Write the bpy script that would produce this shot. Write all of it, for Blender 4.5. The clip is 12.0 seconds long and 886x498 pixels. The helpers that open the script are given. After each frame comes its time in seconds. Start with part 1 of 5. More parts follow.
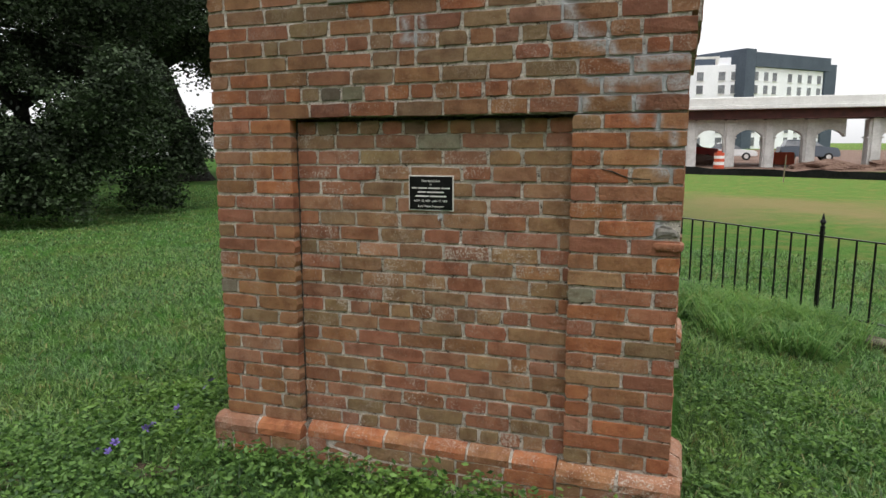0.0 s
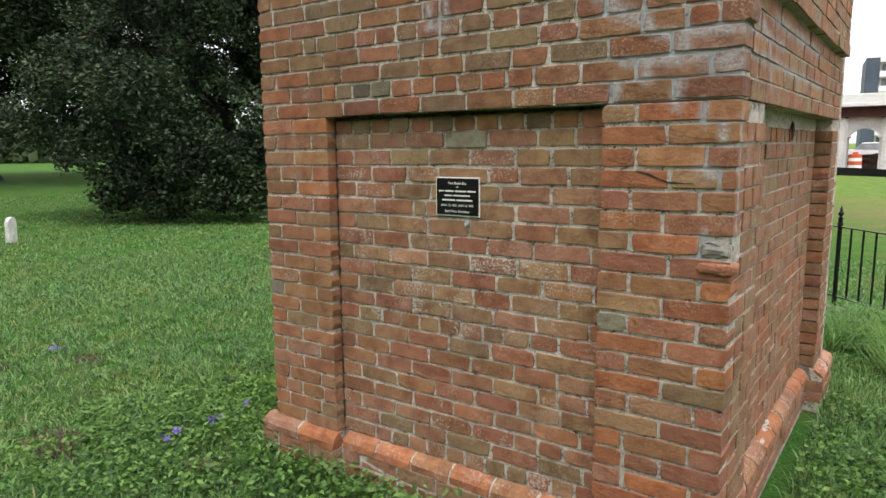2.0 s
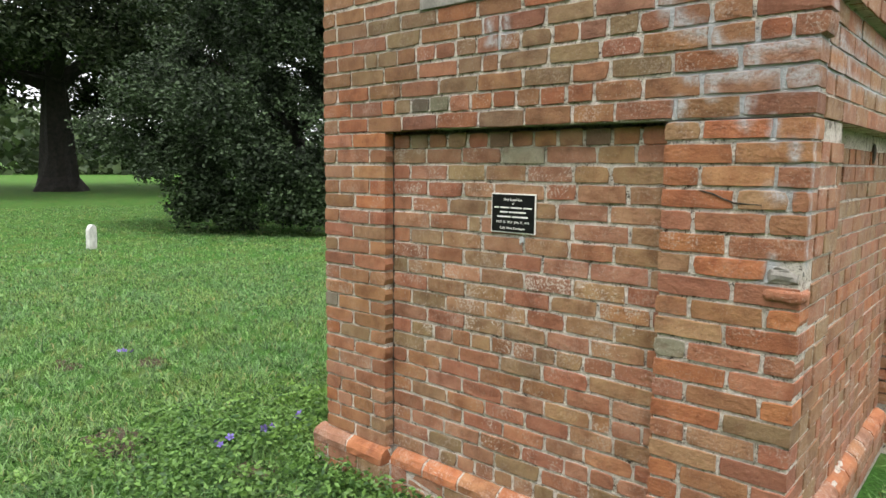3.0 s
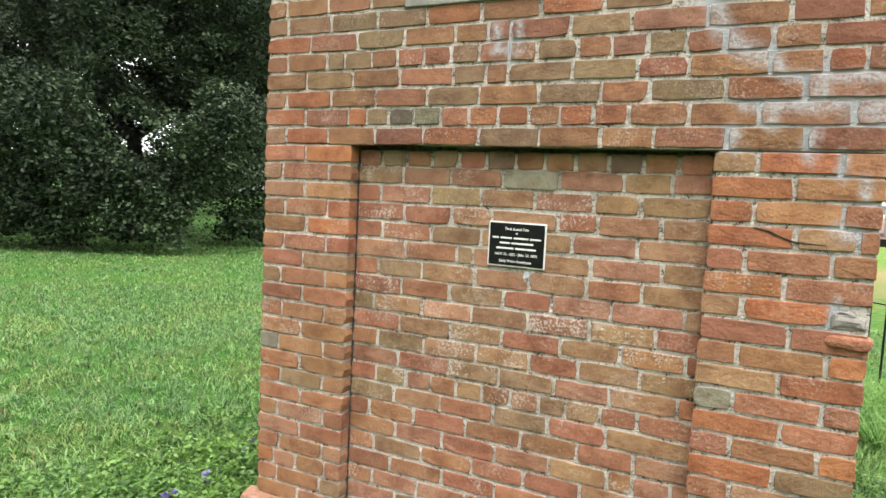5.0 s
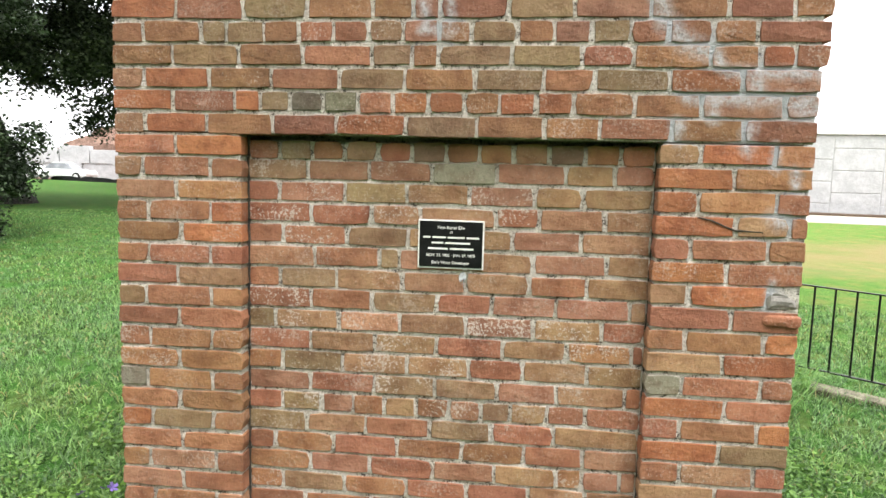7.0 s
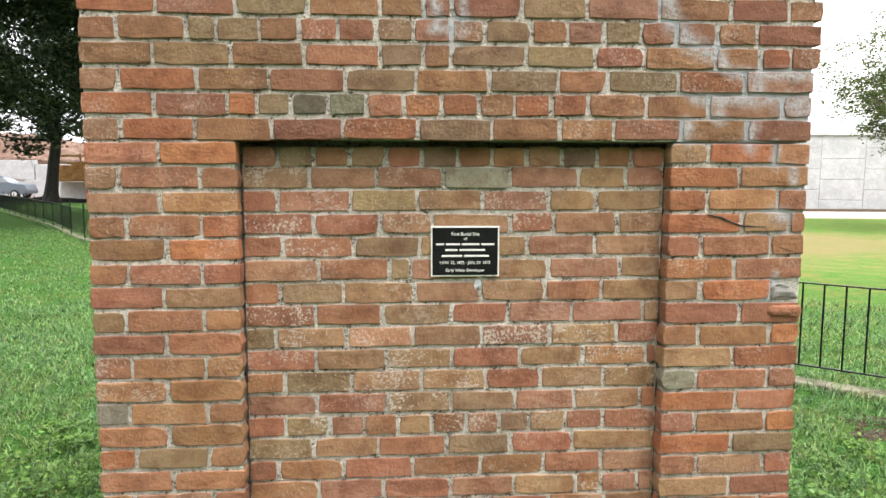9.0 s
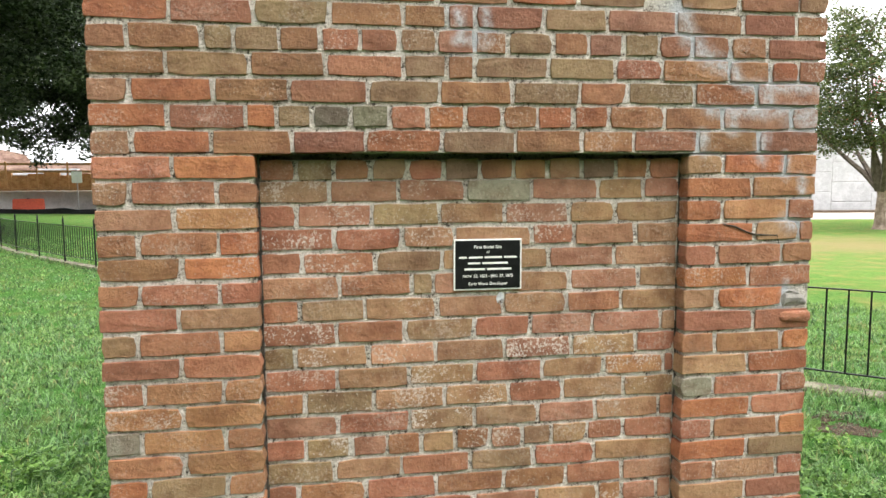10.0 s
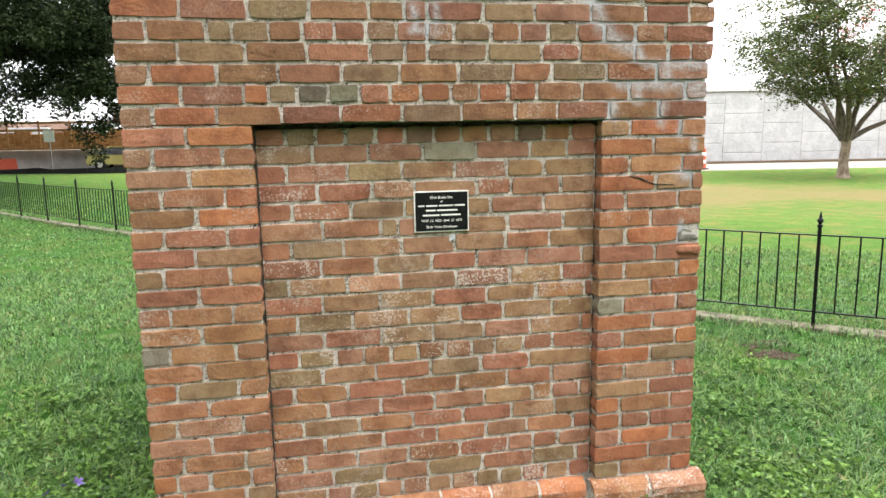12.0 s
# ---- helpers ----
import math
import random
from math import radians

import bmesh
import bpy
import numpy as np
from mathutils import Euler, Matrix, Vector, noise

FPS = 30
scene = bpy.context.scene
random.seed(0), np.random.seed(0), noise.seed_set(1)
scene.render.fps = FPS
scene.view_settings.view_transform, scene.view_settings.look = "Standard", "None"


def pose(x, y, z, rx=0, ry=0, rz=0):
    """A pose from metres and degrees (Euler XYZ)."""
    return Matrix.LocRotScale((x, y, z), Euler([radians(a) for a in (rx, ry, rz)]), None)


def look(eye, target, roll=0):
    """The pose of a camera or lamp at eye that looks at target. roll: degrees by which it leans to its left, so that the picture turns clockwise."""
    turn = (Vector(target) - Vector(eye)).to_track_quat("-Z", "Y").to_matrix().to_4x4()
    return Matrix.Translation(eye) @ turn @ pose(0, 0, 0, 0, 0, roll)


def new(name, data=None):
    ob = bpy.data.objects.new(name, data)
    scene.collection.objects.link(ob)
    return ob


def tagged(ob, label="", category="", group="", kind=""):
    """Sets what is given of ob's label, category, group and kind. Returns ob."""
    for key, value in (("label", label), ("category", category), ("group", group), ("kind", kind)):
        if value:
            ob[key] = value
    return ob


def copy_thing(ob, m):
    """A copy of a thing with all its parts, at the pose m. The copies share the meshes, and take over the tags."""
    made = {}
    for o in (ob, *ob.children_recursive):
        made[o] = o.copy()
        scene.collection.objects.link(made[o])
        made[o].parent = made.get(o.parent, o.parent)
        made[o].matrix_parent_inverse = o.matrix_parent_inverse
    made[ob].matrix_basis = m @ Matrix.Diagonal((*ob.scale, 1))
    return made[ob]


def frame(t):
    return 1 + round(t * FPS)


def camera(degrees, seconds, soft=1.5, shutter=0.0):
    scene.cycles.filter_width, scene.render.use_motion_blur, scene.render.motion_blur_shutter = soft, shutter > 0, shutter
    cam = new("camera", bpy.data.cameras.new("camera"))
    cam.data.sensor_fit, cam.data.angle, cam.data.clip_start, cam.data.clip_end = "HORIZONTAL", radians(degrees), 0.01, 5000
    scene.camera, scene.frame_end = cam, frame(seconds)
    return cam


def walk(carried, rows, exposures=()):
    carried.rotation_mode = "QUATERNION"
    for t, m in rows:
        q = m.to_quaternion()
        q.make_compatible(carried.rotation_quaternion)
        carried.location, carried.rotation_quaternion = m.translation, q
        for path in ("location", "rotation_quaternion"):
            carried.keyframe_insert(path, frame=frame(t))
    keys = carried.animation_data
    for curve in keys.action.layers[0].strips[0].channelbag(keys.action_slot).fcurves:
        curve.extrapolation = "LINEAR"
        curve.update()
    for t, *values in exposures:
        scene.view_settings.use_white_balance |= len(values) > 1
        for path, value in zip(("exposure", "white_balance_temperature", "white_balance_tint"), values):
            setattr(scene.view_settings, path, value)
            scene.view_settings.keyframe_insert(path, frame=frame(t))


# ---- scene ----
cam = camera(66.8, 12.0)
PATH = [
    (0, (1.007, -2.634, 1.571), (0.354, -0.77, 1.258), -0.1),
    (0.5, (1.128, -2.535, 1.575), (0.38, -0.703, 1.286), -0.7),
    (1, (1.229, -2.333, 1.576), (0.412, -0.529, 1.296), -0.4),
    (1.5, (1.339, -2.203, 1.559), (0.442, -0.439, 1.27), -0.6),
    (2, (1.477, -2.078, 1.553), (0.32, -0.476, 1.249), -0.5),
    (2.5, (1.533, -2.018, 1.55), (0.243, -0.511, 1.292), 0.3),
    (2.7, (1.524, -2.02, 1.545), (0.204, -0.538, 1.297), 0.4),
    (4.3, (1.079, -2.117, 1.516), (0.012, -0.437, 1.322), 3.1),
    (4.5, (1.004, -2.099, 1.517), (-0.023, -0.392, 1.343), 3.2),
    (5, (0.814, -2.05, 1.533), (-0.094, -0.277, 1.354), 2.9),
    (5.5, (0.689, -2.058, 1.57), (-0.136, -0.252, 1.33), 2.7),
    (6, (0.459, -2.083, 1.53), (-0.099, -0.171, 1.345), 2.2),
    (6.5, (0.321, -2.001, 1.569), (-0.03, -0.046, 1.338), 1.8),
    (8.5, (-0.088, -1.974, 1.584), (-0.052, 0.014, 1.375), 0.4),
    (9, (-0.185, -1.922, 1.569), (-0.05, 0.063, 1.364), 0.2),
    (9.5, (-0.274, -1.852, 1.603), (-0.052, 0.124, 1.388), 0.3),
    (10, (-0.413, -1.865, 1.59), (-0.109, 0.103, 1.401), -0.3),
    (10.5, (-0.486, -1.963, 1.594), (-0.076, -0.016, 1.393), 0.0),
    (11, (-0.56, -2.075, 1.596), (-0.036, -0.164, 1.329), -1.1),
    (11.5, (-0.479, -2.234, 1.582), (-0.047, -0.302, 1.302), -2.2),
    (12, (-0.426, -2.358, 1.619), (-0.068, -0.417, 1.296), -1.0),
]
EXPOSURES = [(0.0, 0.7), (1.0, 0.88), (1.5, 1.05), (2.0, 1.2), (2.5, 1.4), (4.5, 1.97), (5.5, 2.02), (6.5, 2.0), (8.5, 1.88), (9.5, 1.92), (12.0, 1.84)]
walk(cam, [(t, look(eye, target, roll)) for t, eye, target, roll in PATH], exposures=EXPOSURES)

# ---- light ----
ELEV, AZIM = radians(68), radians(146)
world = bpy.data.worlds.new("sky")
scene.world = world
world.use_nodes = True
wn, wl = world.node_tree.nodes, world.node_tree.links
wn.clear()
w_sky = wn.new("ShaderNodeTexSky")
w_sky.sky_type, w_sky.sun_disc = "NISHITA", False
w_sky.sun_elevation, w_sky.sun_rotation = ELEV, AZIM
w_sky.dust_density, w_sky.air_density, w_sky.ozone_density = 1.5, 1.5, 1.0
w_hsv = wn.new("ShaderNodeHueSaturation")
w_hsv.inputs["Saturation"].default_value = 0.0
w_bg = wn.new("ShaderNodeBackground")
w_bg.inputs["Strength"].default_value = 0.115
w_out = wn.new("ShaderNodeOutputWorld")
wl.new(w_sky.outputs[0], w_hsv.inputs["Color"])
# the even white of an overcast sky over the clear one
w_cloud = wn.new("ShaderNodeMix")
w_cloud.data_type = "RGBA"
w_cloud.inputs[0].default_value = 0.6
# clouds grow brighter towards the zenith
w_dir, w_sep = wn.new("ShaderNodeTexCoord"), wn.new("ShaderNodeSeparateXYZ")
wl.new(w_dir.outputs["Generated"], w_sep.inputs[0])
w_up = wn.new("ShaderNodeMapRange")
w_up.inputs["To Min"].default_value, w_up.inputs["To Max"].default_value = 0.98, 1.6
wl.new(w_sep.outputs[2], w_up.inputs["Value"])
w_tint = wn.new("ShaderNodeVectorMath")
w_tint.operation = "SCALE"
w_tint.inputs[0].default_value = (6.4, 6.45, 6.6)
wl.new(w_up.outputs[0], w_tint.inputs["Scale"])
wl.new(w_tint.outputs[0], w_cloud.inputs[7])
wl.new(w_hsv.outputs[0], w_cloud.inputs[6])
wl.new(w_cloud.outputs[2], w_bg.inputs["Color"])
wl.new(w_bg.outputs[0], w_out.inputs["Surface"])
sun_data = bpy.data.lights.new("sun", "SUN")
sun_data.energy, sun_data.angle, sun_data.color = 1.1, radians(28), (1.0, 0.985, 0.97)
sun = new("sun", sun_data)
sun.matrix_world = look((4, -6, 18), (0, 0, 0))


# ---- materials ----
def mat_base(name, rough=0.8, metal=0.0):
    m = bpy.data.materials.new(name)
    m.use_nodes = True
    nt = m.node_tree
    p = nt.nodes["Principled BSDF"]
    p.inputs["Roughness"].default_value = rough
    p.inputs["Metallic"].default_value = metal
    return m, nt, p


def coords(nt, which="Object", scale=(1, 1, 1)):
    c = nt.nodes.new("ShaderNodeTexCoord")
    mp = nt.nodes.new("ShaderNodeMapping")
    mp.inputs["Scale"].default_value = scale
    nt.links.new(c.outputs[which], mp.inputs["Vector"])
    return mp.outputs["Vector"]


def world_coords(nt, scale=(1, 1, 1)):
    g = nt.nodes.new("ShaderNodeNewGeometry")
    mp = nt.nodes.new("ShaderNodeMapping")
    mp.inputs["Scale"].default_value = scale
    nt.links.new(g.outputs["Position"], mp.inputs["Vector"])
    return mp.outputs["Vector"]


def tex_noise(nt, vec, scale, detail=6.0, rough=0.6):
    n = nt.nodes.new("ShaderNodeTexNoise")
    n.inputs["Scale"].default_value, n.inputs["Detail"].default_value, n.inputs["Roughness"].default_value = scale, detail, rough
    nt.links.new(vec, n.inputs["Vector"])
    return n.outputs["Fac"]


def ramp(nt, fac, stops):
    r = nt.nodes.new("ShaderNodeValToRGB")
    while len(r.color_ramp.elements) < len(stops):
        r.color_ramp.elements.new(0.5)
    for e, (at, col) in zip(r.color_ramp.elements, stops):
        e.position = at
        e.color = (*col, 1) if isinstance(col, tuple) else (col, col, col, 1)
    nt.links.new(fac, r.inputs["Fac"])
    return r.outputs["Color"]


def mixc(nt, fac, a, b, mode="MIX"):
    x = nt.nodes.new("ShaderNodeMix")
    x.data_type, x.blend_type = "RGBA", mode
    for sock, v in (("Factor", fac), ("A", a), ("B", b)):
        i = {"Factor": 0, "A": 6, "B": 7}[sock]
        if isinstance(v, (int, float)):
            x.inputs[i].default_value = v
        elif isinstance(v, tuple):
            x.inputs[i].default_value = (*v, 1)
        else:
            nt.links.new(v, x.inputs[i])
    return x.outputs[2]


def math_node(nt, op, a, b=0.0):
    x = nt.nodes.new("ShaderNodeMath")
    x.operation = op
    for i, v in enumerate((a, b)):
        if isinstance(v, (int, float)):
            x.inputs[i].default_value = v
        else:
            nt.links.new(v, x.inputs[i])
    return x.outputs[0]


def bump(nt, p, height, strength=0.5, dist=0.004):
    b = nt.nodes.new("ShaderNodeBump")
    b.inputs["Strength"].default_value, b.inputs["Distance"].default_value = strength, dist
    nt.links.new(height, b.inputs["Height"])
    nt.links.new(b.outputs[0], p.inputs["Normal"])


BRICK_TONES = {
    "o": (0.318, 0.112, 0.045),
    "r": (0.270, 0.106, 0.056),
    "t": (0.268, 0.143, 0.072),
    "b": (0.278, 0.124, 0.056),
    "g": (0.226, 0.135, 0.069),
    "k": (0.140, 0.113, 0.072),
    "p": (0.290, 0.134, 0.078),
    "m": (0.293, 0.273, 0.246),
    "d": (0.160, 0.092, 0.055),
    "s": (0.225, 0.195, 0.138),
}


# pale lime and repair mortar washed over cracks: (x, z) to (x, z), half width on the front; along the side the first is the depth
WASH_FRONT = ((0.585, 2.07, 0.60, 2.02, 0.026), (0.60, 2.02, 0.66, 1.955, 0.028), (0.65, 1.965, 0.735, 1.925, 0.026), (0.745, 1.925, 0.765, 1.885, 0.018), (0.775, 1.876, 1.03, 1.872, 0.017),
              (0.853, 1.86, 0.858, 1.81, 0.026), (0.67, 1.800, 1.015, 1.808, 0.018), (0.746, 1.79, 0.75, 1.745, 0.019), (0.945, 1.787, 1.01, 1.785, 0.030), (0.652, 1.73, 0.653, 1.685, 0.019),
              (0.848, 1.73, 0.845, 1.665, 0.020), (0.925, 1.675, 0.928, 1.61, 0.014), (0.978, 1.61, 0.985, 1.565, 0.015), (0.928, 1.475, 0.955, 1.465, 0.024), (0.94, 1.29, 0.935, 1.22, 0.012),
              (-0.078, 2.06, -0.072, 1.99, 0.016), (-0.08, 1.986, 0.0, 1.986, 0.016), (0.002, 1.99, -0.002, 2.06, 0.014))
WASH_SIDE = ((0.05, 1.97, 0.34, 1.88, 0.022), (0.04, 1.88, 0.62, 1.885, 0.018), (0.34, 1.88, 0.40, 1.75, 0.022), (0.10, 1.815, 1.6, 1.81, 0.016), (0.45, 1.955, 1.5, 1.95, 0.024), (0.02, 1.64, 0.04, 1.30, 0.014))


def lime_wash(nt, g):
    """How strongly pale mortar is smeared at a place, ragged at its edges."""
    jig = nt.nodes.new("ShaderNodeTexNoise")
    nt.links.new(g, jig.inputs["Vector"])
    jig.inputs["Scale"].default_value, jig.inputs["Detail"].default_value = 26, 4
    shift = nt.nodes.new("ShaderNodeVectorMath")
    shift.operation = "MULTIPLY_ADD"
    nt.links.new(jig.outputs["Color"], shift.inputs[0])
    shift.inputs[1].default_value, shift.inputs[2].default_value = (0.045,) * 3, (-0.0225,) * 3
    at = nt.nodes.new("ShaderNodeVectorMath")
    nt.links.new(g, at.inputs[0])
    nt.links.new(shift.outputs[0], at.inputs[1])
    least = 9.0
    east = 1.026
    runs = [(Vector((a, 0, b)), Vector((c, 0, d)), w) for a, b, c, d, w in WASH_FRONT] + [(Vector((east, a, b)), Vector((east, c, d)), w) for a, b, c, d, w in WASH_SIDE]
    for a, b, w in runs:
        away, along, back, gap = (nt.nodes.new("ShaderNodeVectorMath") for _ in range(4))
        away.operation, along.operation, back.operation, gap.operation = "SUBTRACT", "DOT_PRODUCT", "SCALE", "DISTANCE"
        nt.links.new(at.outputs[0], away.inputs[0])
        away.inputs[1].default_value = a
        nt.links.new(away.outputs[0], along.inputs[0])
        along.inputs[1].default_value = (b - a) / (b - a).length_squared
        part_way = nt.nodes.new("ShaderNodeClamp")
        nt.links.new(along.outputs["Value"], part_way.inputs[0])
        back.inputs[0].default_value = b - a
        nt.links.new(part_way.outputs[0], back.inputs["Scale"])
        nt.links.new(away.outputs[0], gap.inputs[0])
        nt.links.new(back.outputs[0], gap.inputs[1])
        least = math_node(nt, "MINIMUM", math_node(nt, "DIVIDE", gap.outputs["Value"], w), least)
    return math_node(nt, "MULTIPLY", least, 0.25)


def brick_material(name, joined):
    """Old handmade brick: tone by piece, blotches, dark burns, pits and white lime bloom."""
    m, nt, p = mat_base(name, 0.88)
    g = world_coords(nt)
    fine, mid, big = tex_noise(nt, g, 135, 6, 0.8), tex_noise(nt, g, 34, 6, 0.7), tex_noise(nt, g, 6, 5, 0.65)
    salt_n = tex_noise(nt, g, 105, 6, 0.7)
    drift = tex_noise(nt, g, 10, 3, 0.5)
    info = nt.nodes.new("ShaderNodeObjectInfo")
    if joined:
        geo = nt.nodes.new("ShaderNodeNewGeometry")
        rnd = geo.outputs["Random Per Island"]
        tone = ramp(nt, rnd, [(0.0, BRICK_TONES["t"]), (0.2, BRICK_TONES["b"]), (0.42, BRICK_TONES["p"]), (0.6, BRICK_TONES["r"]), (0.78, BRICK_TONES["o"]), (0.9, BRICK_TONES["g"])])
        salt = 0.35
    else:
        tone, rnd, salt = info.outputs["Color"], info.outputs["Random"], info.outputs["Alpha"]
    shade = math_node(nt, "ADD", 0.84, math_node(nt, "MULTIPLY", rnd, 0.28))
    comb = nt.nodes.new("ShaderNodeCombineColor")
    for i in range(3):
        nt.links.new(shade, comb.inputs[i])
    col = mixc(nt, 1.0, tone, comb.outputs[0], "MULTIPLY")
    col = mixc(nt, ramp(nt, mid, [(0.36, 0.0), (0.68, 0.75)]), col, mixc(nt, 1.0, col, (0.90, 0.97, 0.90), "MULTIPLY"))
    blotch = tex_noise(nt, g, 15, 5, 0.6)
    col = mixc(nt, ramp(nt, blotch, [(0.36, 0.9), (0.50, 0.0)]), col, mixc(nt, 1.0, col, (0.72, 0.62, 0.55), "MULTIPLY"))
    col = mixc(nt, ramp(nt, blotch, [(0.52, 0.0), (0.66, 0.9)]), col, mixc(nt, 1.0, col, (1.16, 1.22, 1.24), "MULTIPLY"))
    col = mixc(nt, ramp(nt, big, [(0.30, 0.75), (0.50, 0.0)]), col, mixc(nt, 1.0, col, (0.58, 0.54, 0.52), "MULTIPLY"))
    col = mixc(nt, ramp(nt, fine, [(0.33, 0.9), (0.43, 0.0)]), col, mixc(nt, 1.0, col, (0.45, 0.42, 0.42), "MULTIPLY"))
    col = mixc(nt, ramp(nt, fine, [(0.56, 0.0), (0.68, 0.7)]), col, mixc(nt, 1.0, col, (1.4, 1.45, 1.5), "MULTIPLY"))
    bloom = ramp(nt, math_node(nt, "MULTIPLY", salt_n, math_node(nt, "ADD", 0.55, math_node(nt, "MULTIPLY", drift, 0.9))), [(0.555, 0.0), (0.62, 1.0)])
    col = mixc(nt, math_node(nt, "MULTIPLY", bloom, salt), col, (0.45, 0.37, 0.31))
    fleck = ramp(nt, math_node(nt, "ADD", tex_noise(nt, g, 150, 3, 0.5), math_node(nt, "MULTIPLY", drift, 0.25)), [(0.745, 0.0), (0.80, 0.8)])
    col = mixc(nt, math_node(nt, "MULTIPLY", fleck, math_node(nt, "ADD", 0.10, salt)), col, (0.50, 0.44, 0.38))
    wash = math_node(nt, "MULTIPLY", ramp(nt, lime_wash(nt, g), [(0.08, 0.72), (0.18, 0.38), (0.42, 0.0)]), ramp(nt, math_node(nt, "ADD", mid, math_node(nt, "MULTIPLY", salt_n, 0.7)), [(0.66, 0.12), (0.92, 1.0)]))
    col = mixc(nt, wash, col, (0.40, 0.40, 0.405))
    nt.links.new(col, p.inputs["Base Color"])
    chip = tex_noise(nt, g, 60, 5, 0.65)
    h = math_node(nt, "ADD", math_node(nt, "MULTIPLY", mid, 1.0), math_node(nt, "MULTIPLY", chip, 0.9))
    h = math_node(nt, "ADD", h, math_node(nt, "MULTIPLY", fine, 0.16))
    bump(nt, p, h, 0.7, 0.008)
    return m


def mottled(name, stops, scale=20.0, rough=0.85, rel=0.5, dist=0.004, scale2=None, metal=0.0):
    """A plain surface with blotches at one scale and grain at another."""
    m, nt, p = mat_base(name, rough, metal)
    g = world_coords(nt)
    a, b = tex_noise(nt, g, scale, 5), tex_noise(nt, g, scale2 or scale * 9, 4, 0.7)
    fac = math_node(nt, "ADD", math_node(nt, "MULTIPLY", a, 1.5), math_node(nt, "MULTIPLY", b, 1.1))
    fac = math_node(nt, "SUBTRACT", fac, 0.8)
    nt.links.new(ramp(nt, fac, stops), p.inputs["Base Color"])
    bump(nt, p, fac, rel, dist)
    return m


def foliage(name, dark, light, extra=None, rough=0.55, trans=0.25, warm=(1.3, 1.2, 0.95), gloss=0.3):
    """Leaves: tone by leaf, with a little light passing through."""
    m, nt, p = mat_base(name, rough)
    geo = nt.nodes.new("ShaderNodeNewGeometry")
    stops = [(0.0, dark), (0.7, light)] + ([(0.93, light), (0.97, extra)] if extra else [])
    col = ramp(nt, geo.outputs["Random Per Island"], stops)
    patch = tex_noise(nt, world_coords(nt), 0.9, 3)
    col = mixc(nt, ramp(nt, patch, [(0.42, 0.0), (0.62, 0.8)]), col, mixc(nt, 1.0, col, warm, "MULTIPLY"))
    tuft = tex_noise(nt, world_coords(nt), 9.0, 4, 0.7)
    col = mixc(nt, ramp(nt, tuft, [(0.38, 0.7), (0.55, 0.0)]), col, mixc(nt, 1.0, col, (0.60, 0.62, 0.6), "MULTIPLY"))
    nt.links.new(col, p.inputs["Base Color"])
    p.inputs["Specular IOR Level"].default_value = gloss
    tr = nt.nodes.new("ShaderNodeBsdfTranslucent")
    nt.links.new(col, tr.inputs["Color"])
    mx = nt.nodes.new("ShaderNodeMixShader")
    mx.inputs[0].default_value = trans
    nt.links.new(p.outputs[0], mx.inputs[1])
    nt.links.new(tr.outputs[0], mx.inputs[2])
    nt.links.new(mx.outputs[0], nt.nodes["Material Output"].inputs["Surface"])
    return m


M_BRICK = brick_material("old_brick", False)
M_BRICKWORK = brick_material("old_brickwork", True)


def mortar_material():
    """Gritty lime mortar with dark voids, paler where it was patched."""
    m, nt, p = mat_base("mortar", 0.95)
    g = world_coords(nt)
    a, b, big = tex_noise(nt, g, 30, 5), tex_noise(nt, g, 130, 5, 0.75), tex_noise(nt, g, 3, 3)
    fac = math_node(nt, "SUBTRACT", math_node(nt, "ADD", math_node(nt, "MULTIPLY", a, 1.3), math_node(nt, "MULTIPLY", b, 2.0)), 1.13)
    col = ramp(nt, fac, [(0.22, (0.060, 0.046, 0.036)), (0.33, (0.46, 0.398, 0.330)), (0.54, (0.65, 0.585, 0.510)), (0.80, (0.78, 0.72, 0.65))])
    col = mixc(nt, ramp(nt, big, [(0.38, 0.7), (0.60, 0.0)]), col, mixc(nt, 1.0, col, (0.80, 0.78, 0.75), "MULTIPLY"))
    col = mixc(nt, ramp(nt, lime_wash(nt, g), [(0.22, 0.95), (0.5, 0.5), (1.0, 0.0)]), col, (0.50, 0.51, 0.525))
    nt.links.new(col, p.inputs["Base Color"])
    bump(nt, p, fac, 1.0, 0.008)
    return m


M_MORTAR = mortar_material()
M_REPAIR = mottled("repair_mortar", [(0.30, (0.36, 0.355, 0.35)), (0.5, (0.45, 0.45, 0.455)), (0.72, (0.54, 0.545, 0.56))], 22, 0.9, 0.3, 0.0015, 120)
repair_tree = M_REPAIR.node_tree
film_mix, film_clear = repair_tree.nodes.new("ShaderNodeMixShader"), repair_tree.nodes.new("ShaderNodeBsdfTransparent")
film_fac = ramp(repair_tree, tex_noise(repair_tree, world_coords(repair_tree), 30, 5, 0.6), [(0.34, 0.15), (0.52, 0.9)])
repair_tree.links.new(film_fac, film_mix.inputs[0])
repair_tree.links.new(film_clear.outputs[0], film_mix.inputs[1])
repair_tree.links.new(repair_tree.nodes["Principled BSDF"].outputs[0], film_mix.inputs[2])
repair_tree.links.new(film_mix.outputs[0], repair_tree.nodes["Material Output"].inputs["Surface"])
M_STONE = mottled("pale_stone", [(0.3, (0.17, 0.155, 0.135)), (0.7, (0.27, 0.25, 0.22))], 12, 0.85, 0.4)
M_BLACK = mottled("black_enamel", [(0.3, (0.006, 0.006, 0.007)), (0.7, (0.012, 0.012, 0.013))], 30, 0.35, 0.1)
